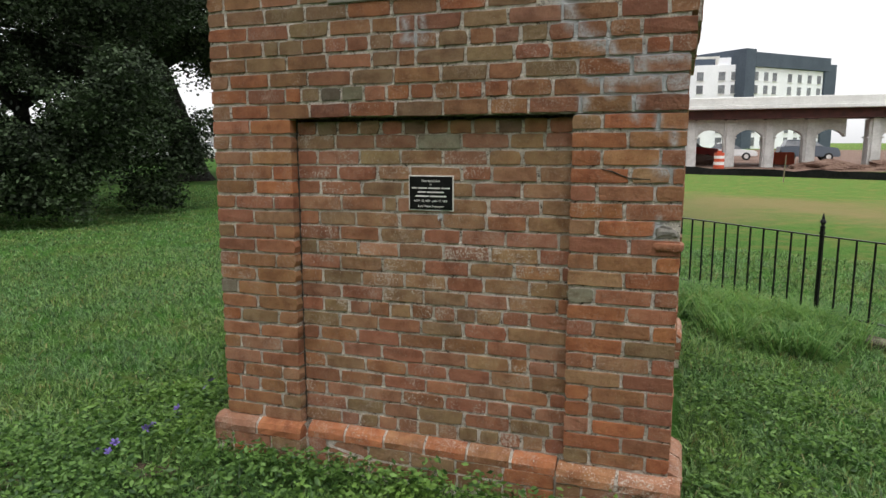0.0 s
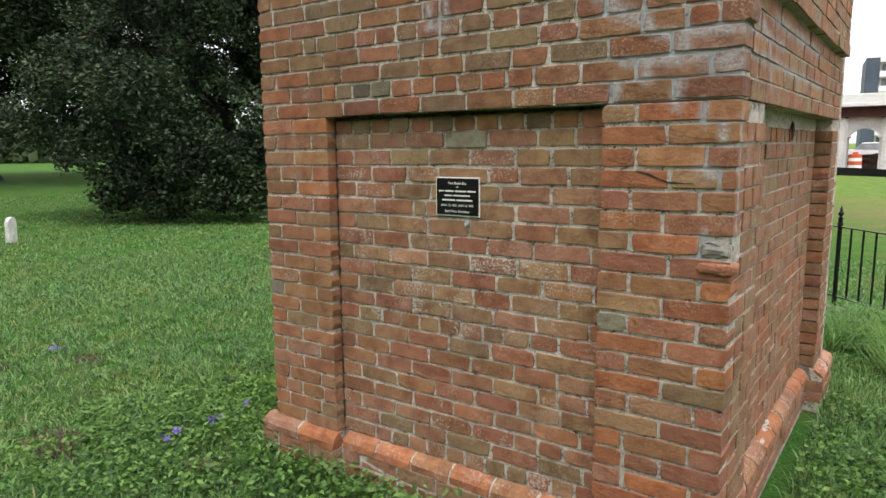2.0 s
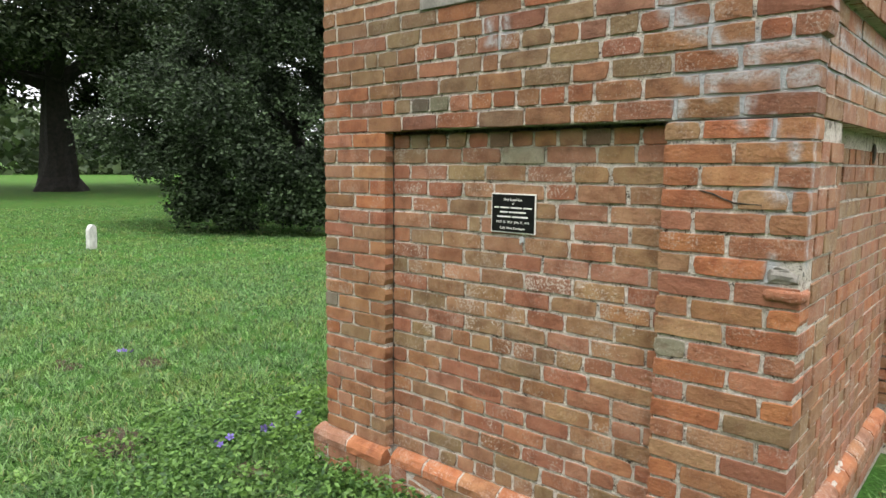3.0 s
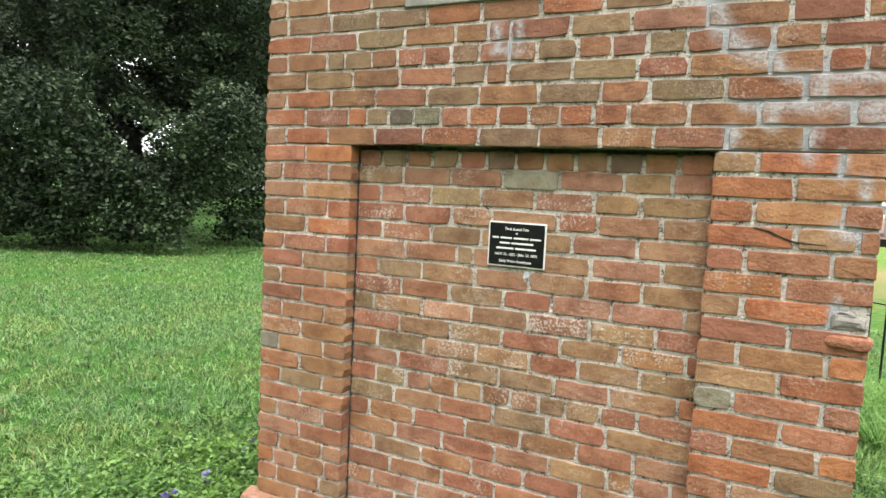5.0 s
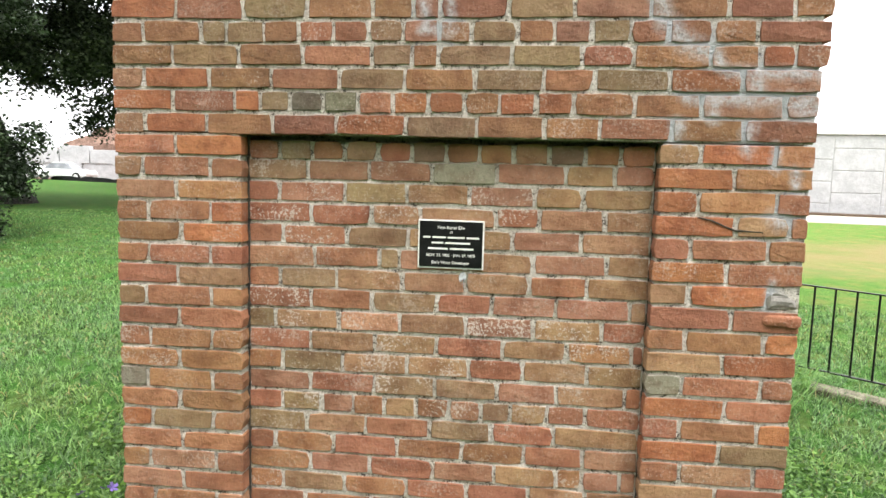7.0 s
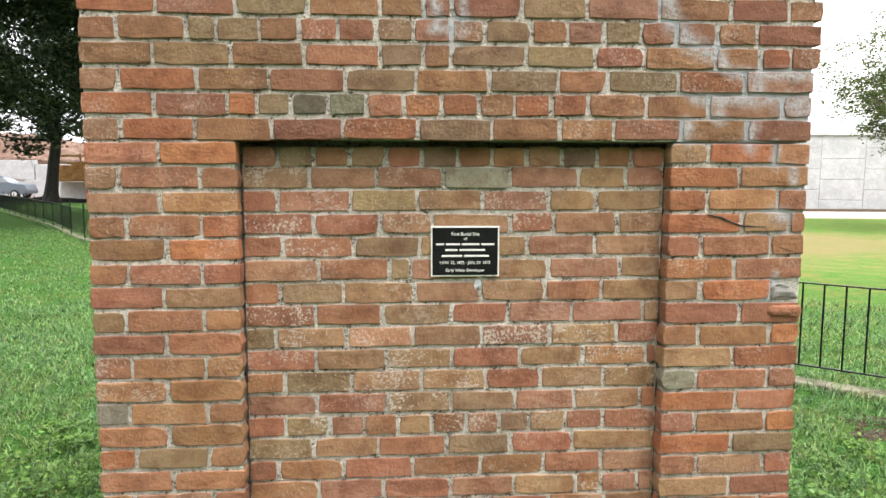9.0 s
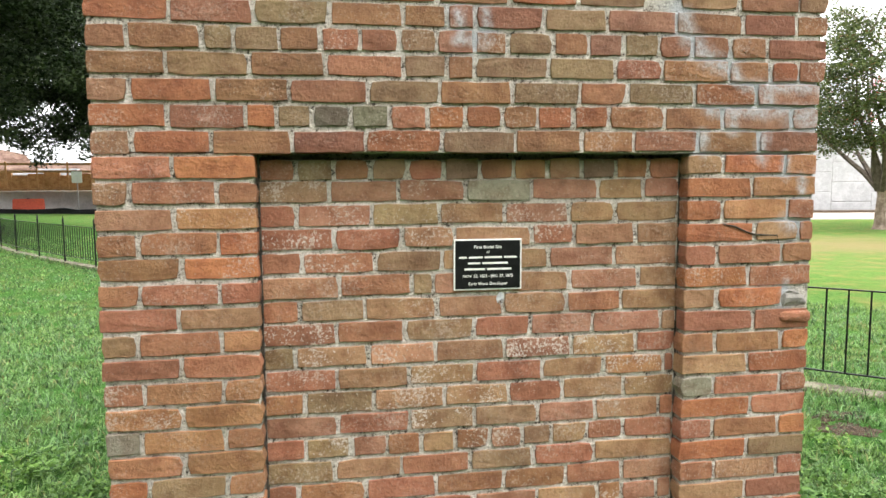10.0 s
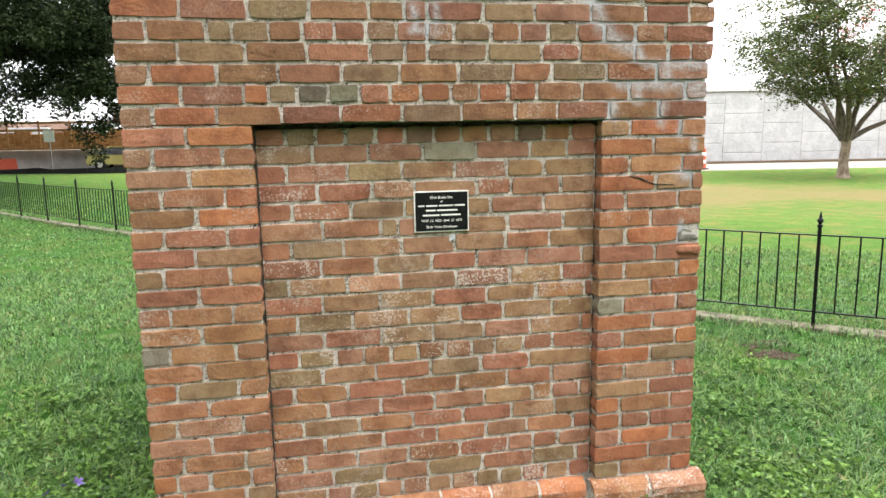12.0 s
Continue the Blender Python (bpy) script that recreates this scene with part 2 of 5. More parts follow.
M_PLATE = mottled("plaque_black", [(0.3, (0.004, 0.004, 0.004)), (0.7, (0.009, 0.009, 0.009))], 40, 0.45, 0.08)
M_LETTER = mottled("plaque_cream", [(0.3, (0.62, 0.60, 0.54)), (0.7, (0.76, 0.74, 0.69))], 60, 0.5, 0.1)
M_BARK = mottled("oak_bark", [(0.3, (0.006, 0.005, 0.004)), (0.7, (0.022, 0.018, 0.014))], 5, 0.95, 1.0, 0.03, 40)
M_MYRTLE_BARK = mottled("myrtle_bark", [(0.3, (0.16, 0.11, 0.08)), (0.7, (0.34, 0.26, 0.20))], 6, 0.8, 0.5, 0.01)
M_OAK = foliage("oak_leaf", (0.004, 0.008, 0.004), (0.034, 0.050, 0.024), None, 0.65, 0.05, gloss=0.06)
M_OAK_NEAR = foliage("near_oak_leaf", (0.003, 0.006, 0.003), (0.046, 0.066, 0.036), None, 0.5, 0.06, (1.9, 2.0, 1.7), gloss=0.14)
M_OAK_FAR = foliage("far_leaf", (0.025, 0.045, 0.020), (0.060, 0.095, 0.038), None, 0.6, 0.2)
M_MYRTLE = foliage("myrtle_leaf", (0.030, 0.048, 0.016), (0.115, 0.150, 0.050), (0.16, 0.09, 0.04), 0.55, 0.3)
M_RED_FLOWER = foliage("red_blossom", (0.42, 0.02, 0.03), (0.60, 0.06, 0.07), None, 0.6, 0.3)
M_GRASS = foliage("grass_blade", (0.018, 0.052, 0.015), (0.215, 0.395, 0.132), (0.32, 0.31, 0.14), 0.42, 0.42, (1.28, 1.08, 0.9), 0.45)
M_TUFT = foliage("tall_grass", (0.075, 0.185, 0.050), (0.220, 0.400, 0.125), (0.26, 0.30, 0.12), 0.5, 0.45)
M_WEED = foliage("weed_leaf", (0.026, 0.075, 0.018), (0.170, 0.310, 0.075), None, 0.45, 0.35)
M_PETAL = foliage("violet_petal", (0.13, 0.08, 0.36), (0.26, 0.19, 0.58), None, 0.6, 0.3)
M_CONCRETE = mottled("concrete", [(0.3, (0.56, 0.55, 0.53)), (0.7, (0.72, 0.71, 0.69))], 1.2, 0.9, 0.3, 0.01, 9)
M_PARAPET = mottled("new_concrete", [(0.3, (0.68, 0.67, 0.655)), (0.7, (0.80, 0.79, 0.775))], 0.8, 0.85, 0.2, 0.01, 9)
M_KERB = mottled("weathered_kerb", [(0.3, (0.07, 0.06, 0.035)), (0.7, (0.24, 0.22, 0.15))], 9, 0.95, 0.7, 0.01)
M_WALL = mottled("panel_concrete", [(0.3, (0.38, 0.38, 0.385)), (0.7, (0.47, 0.47, 0.475))], 1.6, 0.9, 0.5, 0.04, 6)
M_JOINT = mottled("joint_shadow", [(0.3, (0.36, 0.36, 0.36)), (0.7, (0.44, 0.44, 0.44))], 4, 0.95, 0.3)
M_STEEL = mottled("weathering_steel", [(0.3, (0.055, 0.018, 0.014)), (0.7, (0.095, 0.03, 0.024))], 2, 0.8, 0.2)
M_ROAD = mottled("sandy_road", [(0.3, (0.29, 0.25, 0.21)), (0.7, (0.42, 0.37, 0.31))], 0.8, 0.95, 0.4, 0.01, 8)
M_DIRT = mottled("rusty_soil", [(0.3, (0.11, 0.060, 0.042)), (0.7, (0.22, 0.140, 0.104))], 1.5, 0.95, 0.9, 0.05, 12)
M_GRIME_SHADE = mottled("grime_and_shade", [(0.3, (0.022, 0.018, 0.014)), (0.7, (0.075, 0.058, 0.042))], 30, 0.95, 0.8, 0.006)
M_DUG = mottled("bare_soil", [(0.3, (0.035, 0.022, 0.013)), (0.7, (0.150, 0.098, 0.058))], 40, 0.95, 1.0, 0.02, 160)
M_SILT = mottled("black_fabric", [(0.3, (0.008, 0.008, 0.009)), (0.7, (0.022, 0.022, 0.024))], 6, 0.8, 0.3)
M_ORANGE = mottled("orange_plastic", [(0.3, (0.50, 0.075, 0.03)), (0.7, (0.62, 0.10, 0.04))], 8, 0.5, 0.1)
M_WHITE = mottled("white_band", [(0.3, (0.72, 0.72, 0.70)), (0.7, (0.82, 0.82, 0.80))], 8, 0.6, 0.1)
M_YELLOW = mottled("yellow_paint", [(0.3, (0.55, 0.42, 0.08)), (0.7, (0.68, 0.55, 0.16))], 8, 0.6, 0.1)
M_WOOD = mottled("form_timber", [(0.3, (0.30, 0.15, 0.05)), (0.7, (0.52, 0.31, 0.13))], 2.5, 0.85, 0.4, 0.01, 20)
M_POST_WOOD = mottled("grey_timber", [(0.3, (0.16, 0.12, 0.08)), (0.7, (0.30, 0.24, 0.17))], 12, 0.9, 0.5)
M_FACADE = mottled("white_render", [(0.3, (0.79, 0.80, 0.83)), (0.7, (0.86, 0.87, 0.90))], 0.3, 0.85, 0.1, 0.01, 3)
M_NAVY = mottled("slate_cladding", [(0.3, (0.045, 0.062, 0.088)), (0.7, (0.064, 0.085, 0.115))], 0.3, 0.7, 0.1, 0.01, 3)
M_PANE = mottled("dark_glass", [(0.3, (0.10, 0.105, 0.115)), (0.7, (0.20, 0.21, 0.225))], 0.2, 0.15, 0.0)
M_MARBLE = mottled("white_marble", [(0.3, (0.48, 0.47, 0.45)), (0.7, (0.70, 0.69, 0.66))], 9, 0.7, 0.3)

for dull in (M_PLATE, M_BLACK):
    dull.node_tree.nodes["Principled BSDF"].inputs["Specular IOR Level"].default_value = 0.15


def lawn_material():
    m, nt, p = mat_base("lawn", 0.95)
    p.inputs["Specular IOR Level"].default_value = 0.05
    g = world_coords(nt)
    fine, mid, big = tex_noise(nt, g, 60, 6, 0.75), tex_noise(nt, g, 2.2, 5, 0.6), tex_noise(nt, world_coords(nt, (1, 1, 1)), 0.22, 4, 0.55)
    col = ramp(nt, fine, [(0.32, (0.010, 0.029, 0.006)), (0.5, (0.042, 0.112, 0.021)), (0.68, (0.105, 0.230, 0.048))])
    col = mixc(nt, ramp(nt, mid, [(0.47, 0.0), (0.68, 0.65)]), col, (0.120, 0.125, 0.042))
    # a dry, straw-coloured strip across the open ground beyond the railing
    sep = nt.nodes.new("ShaderNodeSeparateXYZ")
    nt.links.new(g, sep.inputs[0])
    off = math_node(nt, "SUBTRACT", math_node(nt, "ADD", sep.outputs[1], math_node(nt, "MULTIPLY", sep.outputs[0], 0.25)), 16.0)
    off = math_node(nt, "ADD", off, math_node(nt, "MULTIPLY", math_node(nt, "SUBTRACT", big, 0.5), 16.0))
    dry = ramp(nt, math_node(nt, "ABSOLUTE", math_node(nt, "MULTIPLY", off, 0.2)), [(0.15, 1.0), (1.0, 0.0)])
    east = ramp(nt, math_node(nt, "MULTIPLY", math_node(nt, "ADD", sep.outputs[0], 4.0), 0.1), [(0.0, 0.0), (0.6, 0.75)])
    col = mixc(nt, math_node(nt, "MULTIPLY", dry, east), col, (0.108, 0.112, 0.052))
    # away from the trees, the stronger light is put into a paler lawn colour
    open_light = ramp(nt, math_node(nt, "MULTIPLY", math_node(nt, "ADD", math_node(nt, "ADD", sep.outputs[0], math_node(nt, "MULTIPLY", sep.outputs[1], 0.62)), -5.0), 0.12), [(0.0, 0.0), (1.0, 0.8)])
    col = mixc(nt, open_light, col, mixc(nt, 1.0, col, (2.5, 1.75, 1.9), "MULTIPLY"))
    nt.links.new(col, p.inputs["Base Color"])
    bump(nt, p, fine, 0.8, 0.03)
    return m


M_LAWN = lawn_material()


# ---- building helpers ----
def thing(name, at=(0, 0, 0), label="", category="", group="", kind="", turn=0.0):
    ob = new(name)
    ob.empty_display_size = 0.2
    ob.matrix_basis = pose(*at, 0, 0, turn)
    return tagged(ob, label, category, group, kind)


def part(name, bm, material, parent, label=""):
    me = bpy.data.meshes.new(name)
    bm.to_mesh(me)
    bm.free()
    me.materials.append(material)
    ob = new(name, me)
    ob.parent = parent
    return tagged(ob, label)


def piece(name, me, parent, m=None):
    ob = new(name, me)
    ob.parent = parent
    if m is not None:
        ob.matrix_basis = m
    return ob


def solid(name, bm, material, label="", category="", kind="", group="", at=None):
    me = bpy.data.meshes.new(name)
    bm.to_mesh(me)
    bm.free()
    me.materials.append(material)
    ob = new(name, me)
    if at is not None:
        ob.matrix_basis = at
    return tagged(ob, label, category, group, kind)


def box(bm, x0, x1, y0, y1, z0, z1, bevel=0.0):
    vs = [bm.verts.new((x, y, z)) for x in (x0, x1) for y in (y0, y1) for z in (z0, z1)]
    fs = [bm.faces.new([vs[i] for i in q]) for q in ((0, 1, 3, 2), (4, 6, 7, 5), (0, 4, 5, 1), (2, 3, 7, 6), (0, 2, 6, 4), (1, 5, 7, 3))]
    if bevel:
        bmesh.ops.bevel(bm, geom=list({e for f in fs for e in f.edges}), offset=bevel, segments=2, affect="EDGES", profile=0.5)
    return bm


def boxes(*dims, bevel=0.0):
    bm = bmesh.new()
    for d in dims:
        box(bm, *d, bevel=bevel)
    return bm


def lathe(profile, sides=10):
    """A turned solid from (radius, height) pairs."""
    bm = bmesh.new()
    rings = [[bm.verts.new((r * math.cos(2 * math.pi * i / sides), r * math.sin(2 * math.pi * i / sides), z)) for i in range(sides)] for r, z in profile]
    for a, b in zip(rings, rings[1:]):
        for i in range(sides):
            j = (i + 1) % sides
            bm.faces.new((a[i], a[j], b[j], b[i]))
    bm.faces.new(list(reversed(rings[0])))
    bm.faces.new(rings[-1])
    return bm


def mesh_np(name, verts, tris, material):
    """A mesh from numpy arrays of places and triangles."""
    me = bpy.data.meshes.new(name)
    n, k = len(verts), len(tris)
    me.vertices.add(n)
    me.vertices.foreach_set("co", np.asarray(verts, dtype=np.float32).ravel())
    me.loops.add(k * 3)
    me.loops.foreach_set("vertex_index", np.asarray(tris, dtype=np.int32).ravel())
    me.polygons.add(k)
    me.polygons.foreach_set("loop_start", np.arange(0, k * 3, 3, dtype=np.int32))
    me.update(calc_edges=True)
    me.materials.append(material)
    return me


def tube(path, radii, sides=8):
    """A tapered limb along a path of Vectors."""
    bm = bmesh.new()
    rings = []
    for i, (c, r) in enumerate(zip(path, radii)):
        d = (path[min(i + 1, len(path) - 1)] - path[max(i - 1, 0)]).normalized()
        a = d.orthogonal().normalized() if abs(d.z) < 0.9 else Vector((1, 0, 0))
        a = (a - d * a.dot(d)).normalized()
        b = d.cross(a)
        rings.append([bm.verts.new(c + (a * math.cos(k * 2 * math.pi / sides) + b * math.sin(k * 2 * math.pi / sides)) * r * (1 + 0.12 * math.sin(k * 2.4 + i))) for k in range(sides)])
    for p, q in zip(rings, rings[1:]):
        for k in range(sides):
            bm.faces.new((p[k], p[(k + 1) % sides], q[(k + 1) % sides], q[k]))
    bm.faces.new(rings[-1])
    bm.faces.new(list(reversed(rings[0])))
    return bm


def join_bm(a, b):
    me = bpy.data.meshes.new("tmp")
    b.to_mesh(me)
    b.free()
    a.from_mesh(me)
    bpy.data.meshes.remove(me)
    return a


# ---- ground ----
rng = np.random.default_rng(5)


def ground_height(x, y):
    """Gentle unevenness of the lawn, level at the monument."""
    d = np.sqrt(x * x + y * y)
    return 0.03 * np.sin(0.9 * x + 0.4) * np.cos(0.7 * y + 1.0) * np.clip((d - 2.0) / 4.0, 0, 1)


def build_ground():
    xs = np.concatenate([-np.geomspace(14, 900, 22)[::-1], np.linspace(-12, 12, 49), np.geomspace(14, 900, 22)])
    gx, gy = np.meshgrid(xs, xs)
    v = np.stack([gx, gy, ground_height(gx, gy) * (np.abs(gx) < 13) * (np.abs(gy) < 13)], -1).reshape(-1, 3)
    n = len(xs)
    i = (np.arange(n - 1)[:, None] * n + np.arange(n - 1)[None, :]).ravel()
    tri = np.concatenate([np.stack([i, i + 1, i + n + 1], 1), np.stack([i, i + n + 1, i + n], 1)])
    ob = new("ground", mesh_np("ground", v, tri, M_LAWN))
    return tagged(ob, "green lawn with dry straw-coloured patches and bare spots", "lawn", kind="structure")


build_ground()

# ---- the brick monument ----
X0, X1, PX0, PX1 = -1.042, 1.026, -0.634, 0.613
DEPTH, PANEL_Y, TOP = 2.60, 0.052, 3.05
COURSE, LOW_COURSE, PANEL_TOP = 0.0680, 0.0675, 1.677
BASE_TOP = PANEL_TOP - 21 * LOW_COURSE
monument = thing("brick_monument", (0, 0, 0), "weathered orange and tan brick monument with recessed panels standing on grass", "monument")


def brick_bm(w, h, d, seed, wear=1.0):
    """One worn brick, face towards -y, centred in x and z: twelve-sided uneven outline with a rubbed edge."""
    r = random.Random(seed)
    a, b = w / 2, h / 2
    steps = (-1.0, -0.52, 0.0, 0.52, 1.0)
    outline = [(k * a, -b) for k in steps] + [(a, 0.0)] + [(-k * a, b) for k in steps] + [(-a, 0.0)]
    c = 0.0016 * wear
    bm = bmesh.new()
    back, rim, face = [], [], []
    for x, z in outline:
        if abs(x) == a and abs(z) == b:
            bite = 0.0065 * wear if r.random() < 0.18 else 0.0020 * wear
            x -= math.copysign(bite * r.uniform(0.2, 1.0), x)
            z -= math.copysign(bite * r.uniform(0.1, 0.7), z)
        x += r.uniform(-0.0016, 0.0016) * wear
        z += r.uniform(-0.0013, 0.0013) * wear
        back.append(bm.verts.new((x, d, z)))
        rim.append(bm.verts.new((x, c * r.uniform(0.7, 1.7), z)))
        fx = x - math.copysign(min(c, abs(x)), x) if abs(x) > 0.8 * a else x
        fz = z - math.copysign(min(c, abs(z)), z) if abs(z) > 0.5 * b else z
        face.append(bm.verts.new((fx, r.uniform(0, 0.0016) * wear, fz)))
    n = len(outline)
    for i in range(n):
        j = (i + 1) % n
        bm.faces.new((back[i], back[j], rim[j], rim[i]))
        bm.faces.new((rim[i], rim[j], face[j], face[i]))
    bm.faces.new(face)
    bmesh.ops.recalc_face_normals(bm, faces=bm.faces)
    return bm


def brick_mesh(w, h, d, seed):
    bm = brick_bm(w, h, d, seed, 1.3)
    me = bpy.data.meshes.new("brick")
    bm.to_mesh(me)
    bm.free()
    me.materials.append(M_BRICK)
    return me


STRETCHERS = [brick_mesh(0.203, 0.0565, 0.1, 10 + i) for i in range(12)]
HEADERS = [brick_mesh(0.098, 0.0565, 0.1, 40 + i) for i in range(12)]
lay = random.Random(77)


def parse(course):
    """Letters are tones; capitals lie lengthwise, small ones show their ends; each - or + takes or gives an eighth of a header."""
    out = []
    for ch in course:
        if ch in "+-":
            out[-1][1] += 0.125 if ch == "+" else -0.125
        else:
            out.append([ch.lower(), 2.0 if ch.isupper() else 1.0])
    return out


SLOPE = 0.0055  # the beds rise a little towards the east


def lay_course(bed, course, x0, x1, z, y, salt):
    """Lays one course of single bricks on a mortar bed, from x0 to x1, its lower edge at z."""
    items = parse(course)
    x0, x1 = x0 - 0.006, x1 + 0.006
    unit = (x1 - x0) / sum(w for _, w in items)
    x = x0
    for tone, w in items:
        width = w * unit
        length = width - lay.uniform(0.0095, 0.0135)
        if tone != "m":
            kind = STRETCHERS if w > 1.4 else HEADERS
            nominal = 0.203 if w > 1.4 else 0.098
            mid = x + width / 2
            m = Matrix.Translation((mid + lay.uniform(-0.0015, 0.0015), y + lay.uniform(-0.0035, 0.0), z + SLOPE * mid + COURSE / 2 + lay.uniform(-0.0018, 0.0018))) @ Matrix.Rotation(lay.uniform(-0.008, 0.008) - SLOPE, 4, "Y") @ Matrix.Diagonal((length / nominal, 1, lay.uniform(0.95, 1.05), 1))
            ob = piece("brick", kind[lay.randrange(12)], bed, m)
            c = BRICK_TONES[tone]
            j = lay.uniform(0.90, 1.12) * (0.78 if z > PANEL_TOP - 0.01 else 1.0)  # upper courses darker
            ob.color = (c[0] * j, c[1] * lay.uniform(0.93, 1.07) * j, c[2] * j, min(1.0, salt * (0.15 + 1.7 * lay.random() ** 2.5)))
        x += width


LEFT = "R-O t-Rb P-B bB-o BO- bR-r R-T t-Rb R-R rB-b B-B s-Bb B-B oG-b R-B- b-Pr- P-R- rB-t- o--pb++r-- bBg BP".split()
RIGHT = "t+O-b OB o+Br- O+t+++r---- rRb OR tOm- R+R-- bBo- TO- sRr- O+R-- rBo- O+G- r+Tr- T+R- oBr or+R-- pOr- O+R-- gBo-".split()
# the first course's d bricks carry stains and the lintel's shade in their tone
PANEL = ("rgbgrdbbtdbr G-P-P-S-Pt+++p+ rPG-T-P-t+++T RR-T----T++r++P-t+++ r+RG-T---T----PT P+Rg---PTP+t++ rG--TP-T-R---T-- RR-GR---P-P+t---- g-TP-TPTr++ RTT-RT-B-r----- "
         "b+G-TT-R---T-T--- PRG-G-P--Tr---- r+g++pbtbpg-t+r+R--- G-T-RG-R-T++++ r-B-RBB-R--P--- BP-RP-T-b--p+p---- b+GBR-R-T--T---- R-B+RR-P---B-r-- b+P-P-BR-prp+++ P+G-P---G+RG--p--- Tpgppttggrtr").split()
UPPER = ("tO-BR-OGB-B----R-B-R- O-R-o--g-kkroobooB---B--P+p- pOB-RG-BG-b+++GO-P B-TB-Rg+b--GG-r+++Bb++o-r- bB--g--g+brrgpb-g++bpgrb+b+R- "
         "ORG-B-b+p--R-G--PBR---b tTGGOBOTmT-R-t bBRTBRRTBRTr").split()

# mortar beds: solid cores just behind the brick faces
R = 0.0046
core = part("core", boxes((X0 + 0.09, X1 - 0.09, 0.12, DEPTH - 0.09, 0.0, TOP - 0.02)), M_MORTAR, monument, "grey lime mortar core")
bed_left = part("pilaster", boxes((X0 + R, PX0 - R, R, 0.104, 0.0, PANEL_TOP)), M_MORTAR, monument, "narrow brick pier in grey mortar")
bed_right = part("pilaster", boxes((PX1 + R, X1 - R, R, 0.104, 0.0, PANEL_TOP)), M_MORTAR, monument, "narrow brick pier in grey mortar")
bed_panel = part("recessed_panel", boxes((PX0 - 0.05, PX1 + 0.05, PANEL_Y + 0.0036, 0.17, 0.0, PANEL_TOP - 0.016)), M_MORTAR, monument, "recessed brick panel with white lime bloom")
bed_upper = part("upper_wall", boxes((X0 + R, X1 - R, R, 0.104, PANEL_TOP + 0.004, TOP - 0.01)), M_MORTAR, monument, "brickwork above the panel, patched with pale mortar")
for i in range(21):
    z = PANEL_TOP - (i + 1) * LOW_COURSE
    lay_course(bed_left, LEFT[i], X0, PX0 + 0.003, z, 0.0, 0.25)
    lay_course(bed_right, RIGHT[i], PX1 - 0.003, X1, z, 0.0, 0.25)
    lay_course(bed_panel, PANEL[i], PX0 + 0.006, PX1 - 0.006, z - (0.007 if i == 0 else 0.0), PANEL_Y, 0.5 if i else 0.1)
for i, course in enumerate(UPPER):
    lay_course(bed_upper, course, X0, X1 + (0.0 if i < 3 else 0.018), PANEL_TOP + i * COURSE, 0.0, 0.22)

# the remaining faces in joined brickwork
work = bmesh.new()


def wall_of_bricks(target, place, u0, u1, z0, z1, face=0.0, skip=None):
    """Bricks over a rectangle; place maps (along, inward, up) to the wall."""
    r = random.Random(int(1000 * abs(u0) + 77 * abs(z0) + 13 * abs(face)))
    z, k = z0, 0
    while z + COURSE <= z1 + 0.001:
        u = u0
        pattern = [1.0] + [2.0] * 40 if k % 2 else [2.0] * 40
        if r.random() < 0.25:
            pattern = [1.0] * 80
        for w in pattern:
            width = w * 0.1065 * r.uniform(0.94, 1.06)
            if u + width > u1 - 0.05:
                width = u1 - u
            bm = brick_bm(width - 0.0095, 0.0592, 0.088, r.random(), 0.9)
            m = place @ Matrix.Translation((u + width / 2, face + r.uniform(-0.004, 0.003), z + COURSE / 2))
            bm.transform(m)
            join_bm(target, bm)
            u += width
            if u >= u1 - 0.01:
                break
        z += COURSE
        k += 1


EAST = Matrix.Translation((X1, 0, 0)) @ Matrix.Rotation(radians(90), 4, "Z")
WEST = Matrix.Translation((X0, DEPTH, 0)) @ Matrix.Rotation(radians(-90), 4, "Z")
NORTH = Matrix.Translation((X1, DEPTH, 0)) @ Matrix.Rotation(radians(180), 4, "Z")
SP0, SP1 = 0.383, 2.21
ledge_z = PANEL_TOP + 5 * COURSE


def side_wall(place, length, lead, panel0, panel1, name, fine=True):
    w = bmesh.new()
    wall_of_bricks(w, place, lead, panel0, BASE_TOP, PANEL_TOP)
    wall_of_bricks(w, place, panel1, length - lead, BASE_TOP, PANEL_TOP)
    wall_of_bricks(w, place, panel0 + 0.006, panel1 - 0.006, BASE_TOP, PANEL_TOP, PANEL_Y + 0.03)
    wall_of_bricks(w, place, lead, length - lead, PANEL_TOP, ledge_z)
    wall_of_bricks(w, place, 0.16, length - 0.22, ledge_z, TOP, -0.035)
    wall_of_bricks(w, place, length - 0.22, length - lead, ledge_z, TOP)
    ob = part(name, w, M_BRICKWORK, monument, "side face of worn orange and tan bricks")
    ob["kind"] = "stuff"
    b = boxes((lead, panel0 - 0.022, R, 0.16, 0.0, PANEL_TOP), (panel1 + 0.022, length - lead, R, 0.16, 0.0, PANEL_TOP),
              (panel0 - 0.05, panel1 + 0.05, PANEL_Y + 0.03 + R, 0.17, 0.0, PANEL_TOP + 0.03), (lead + 0.002, length - lead - 0.002, R, 0.16, PANEL_TOP + 0.004, ledge_z + 0.01),
              (0.162, length - 0.222, R - 0.035, 0.165, ledge_z + 0.004, TOP - 0.01), (length - 0.25, length - lead - 0.004, R + 0.001, 0.16, ledge_z + 0.002, TOP - 0.012))
    b.transform(place)
    part("mortar_bed", b, M_MORTAR, monument, "grey mortar")
    return ob


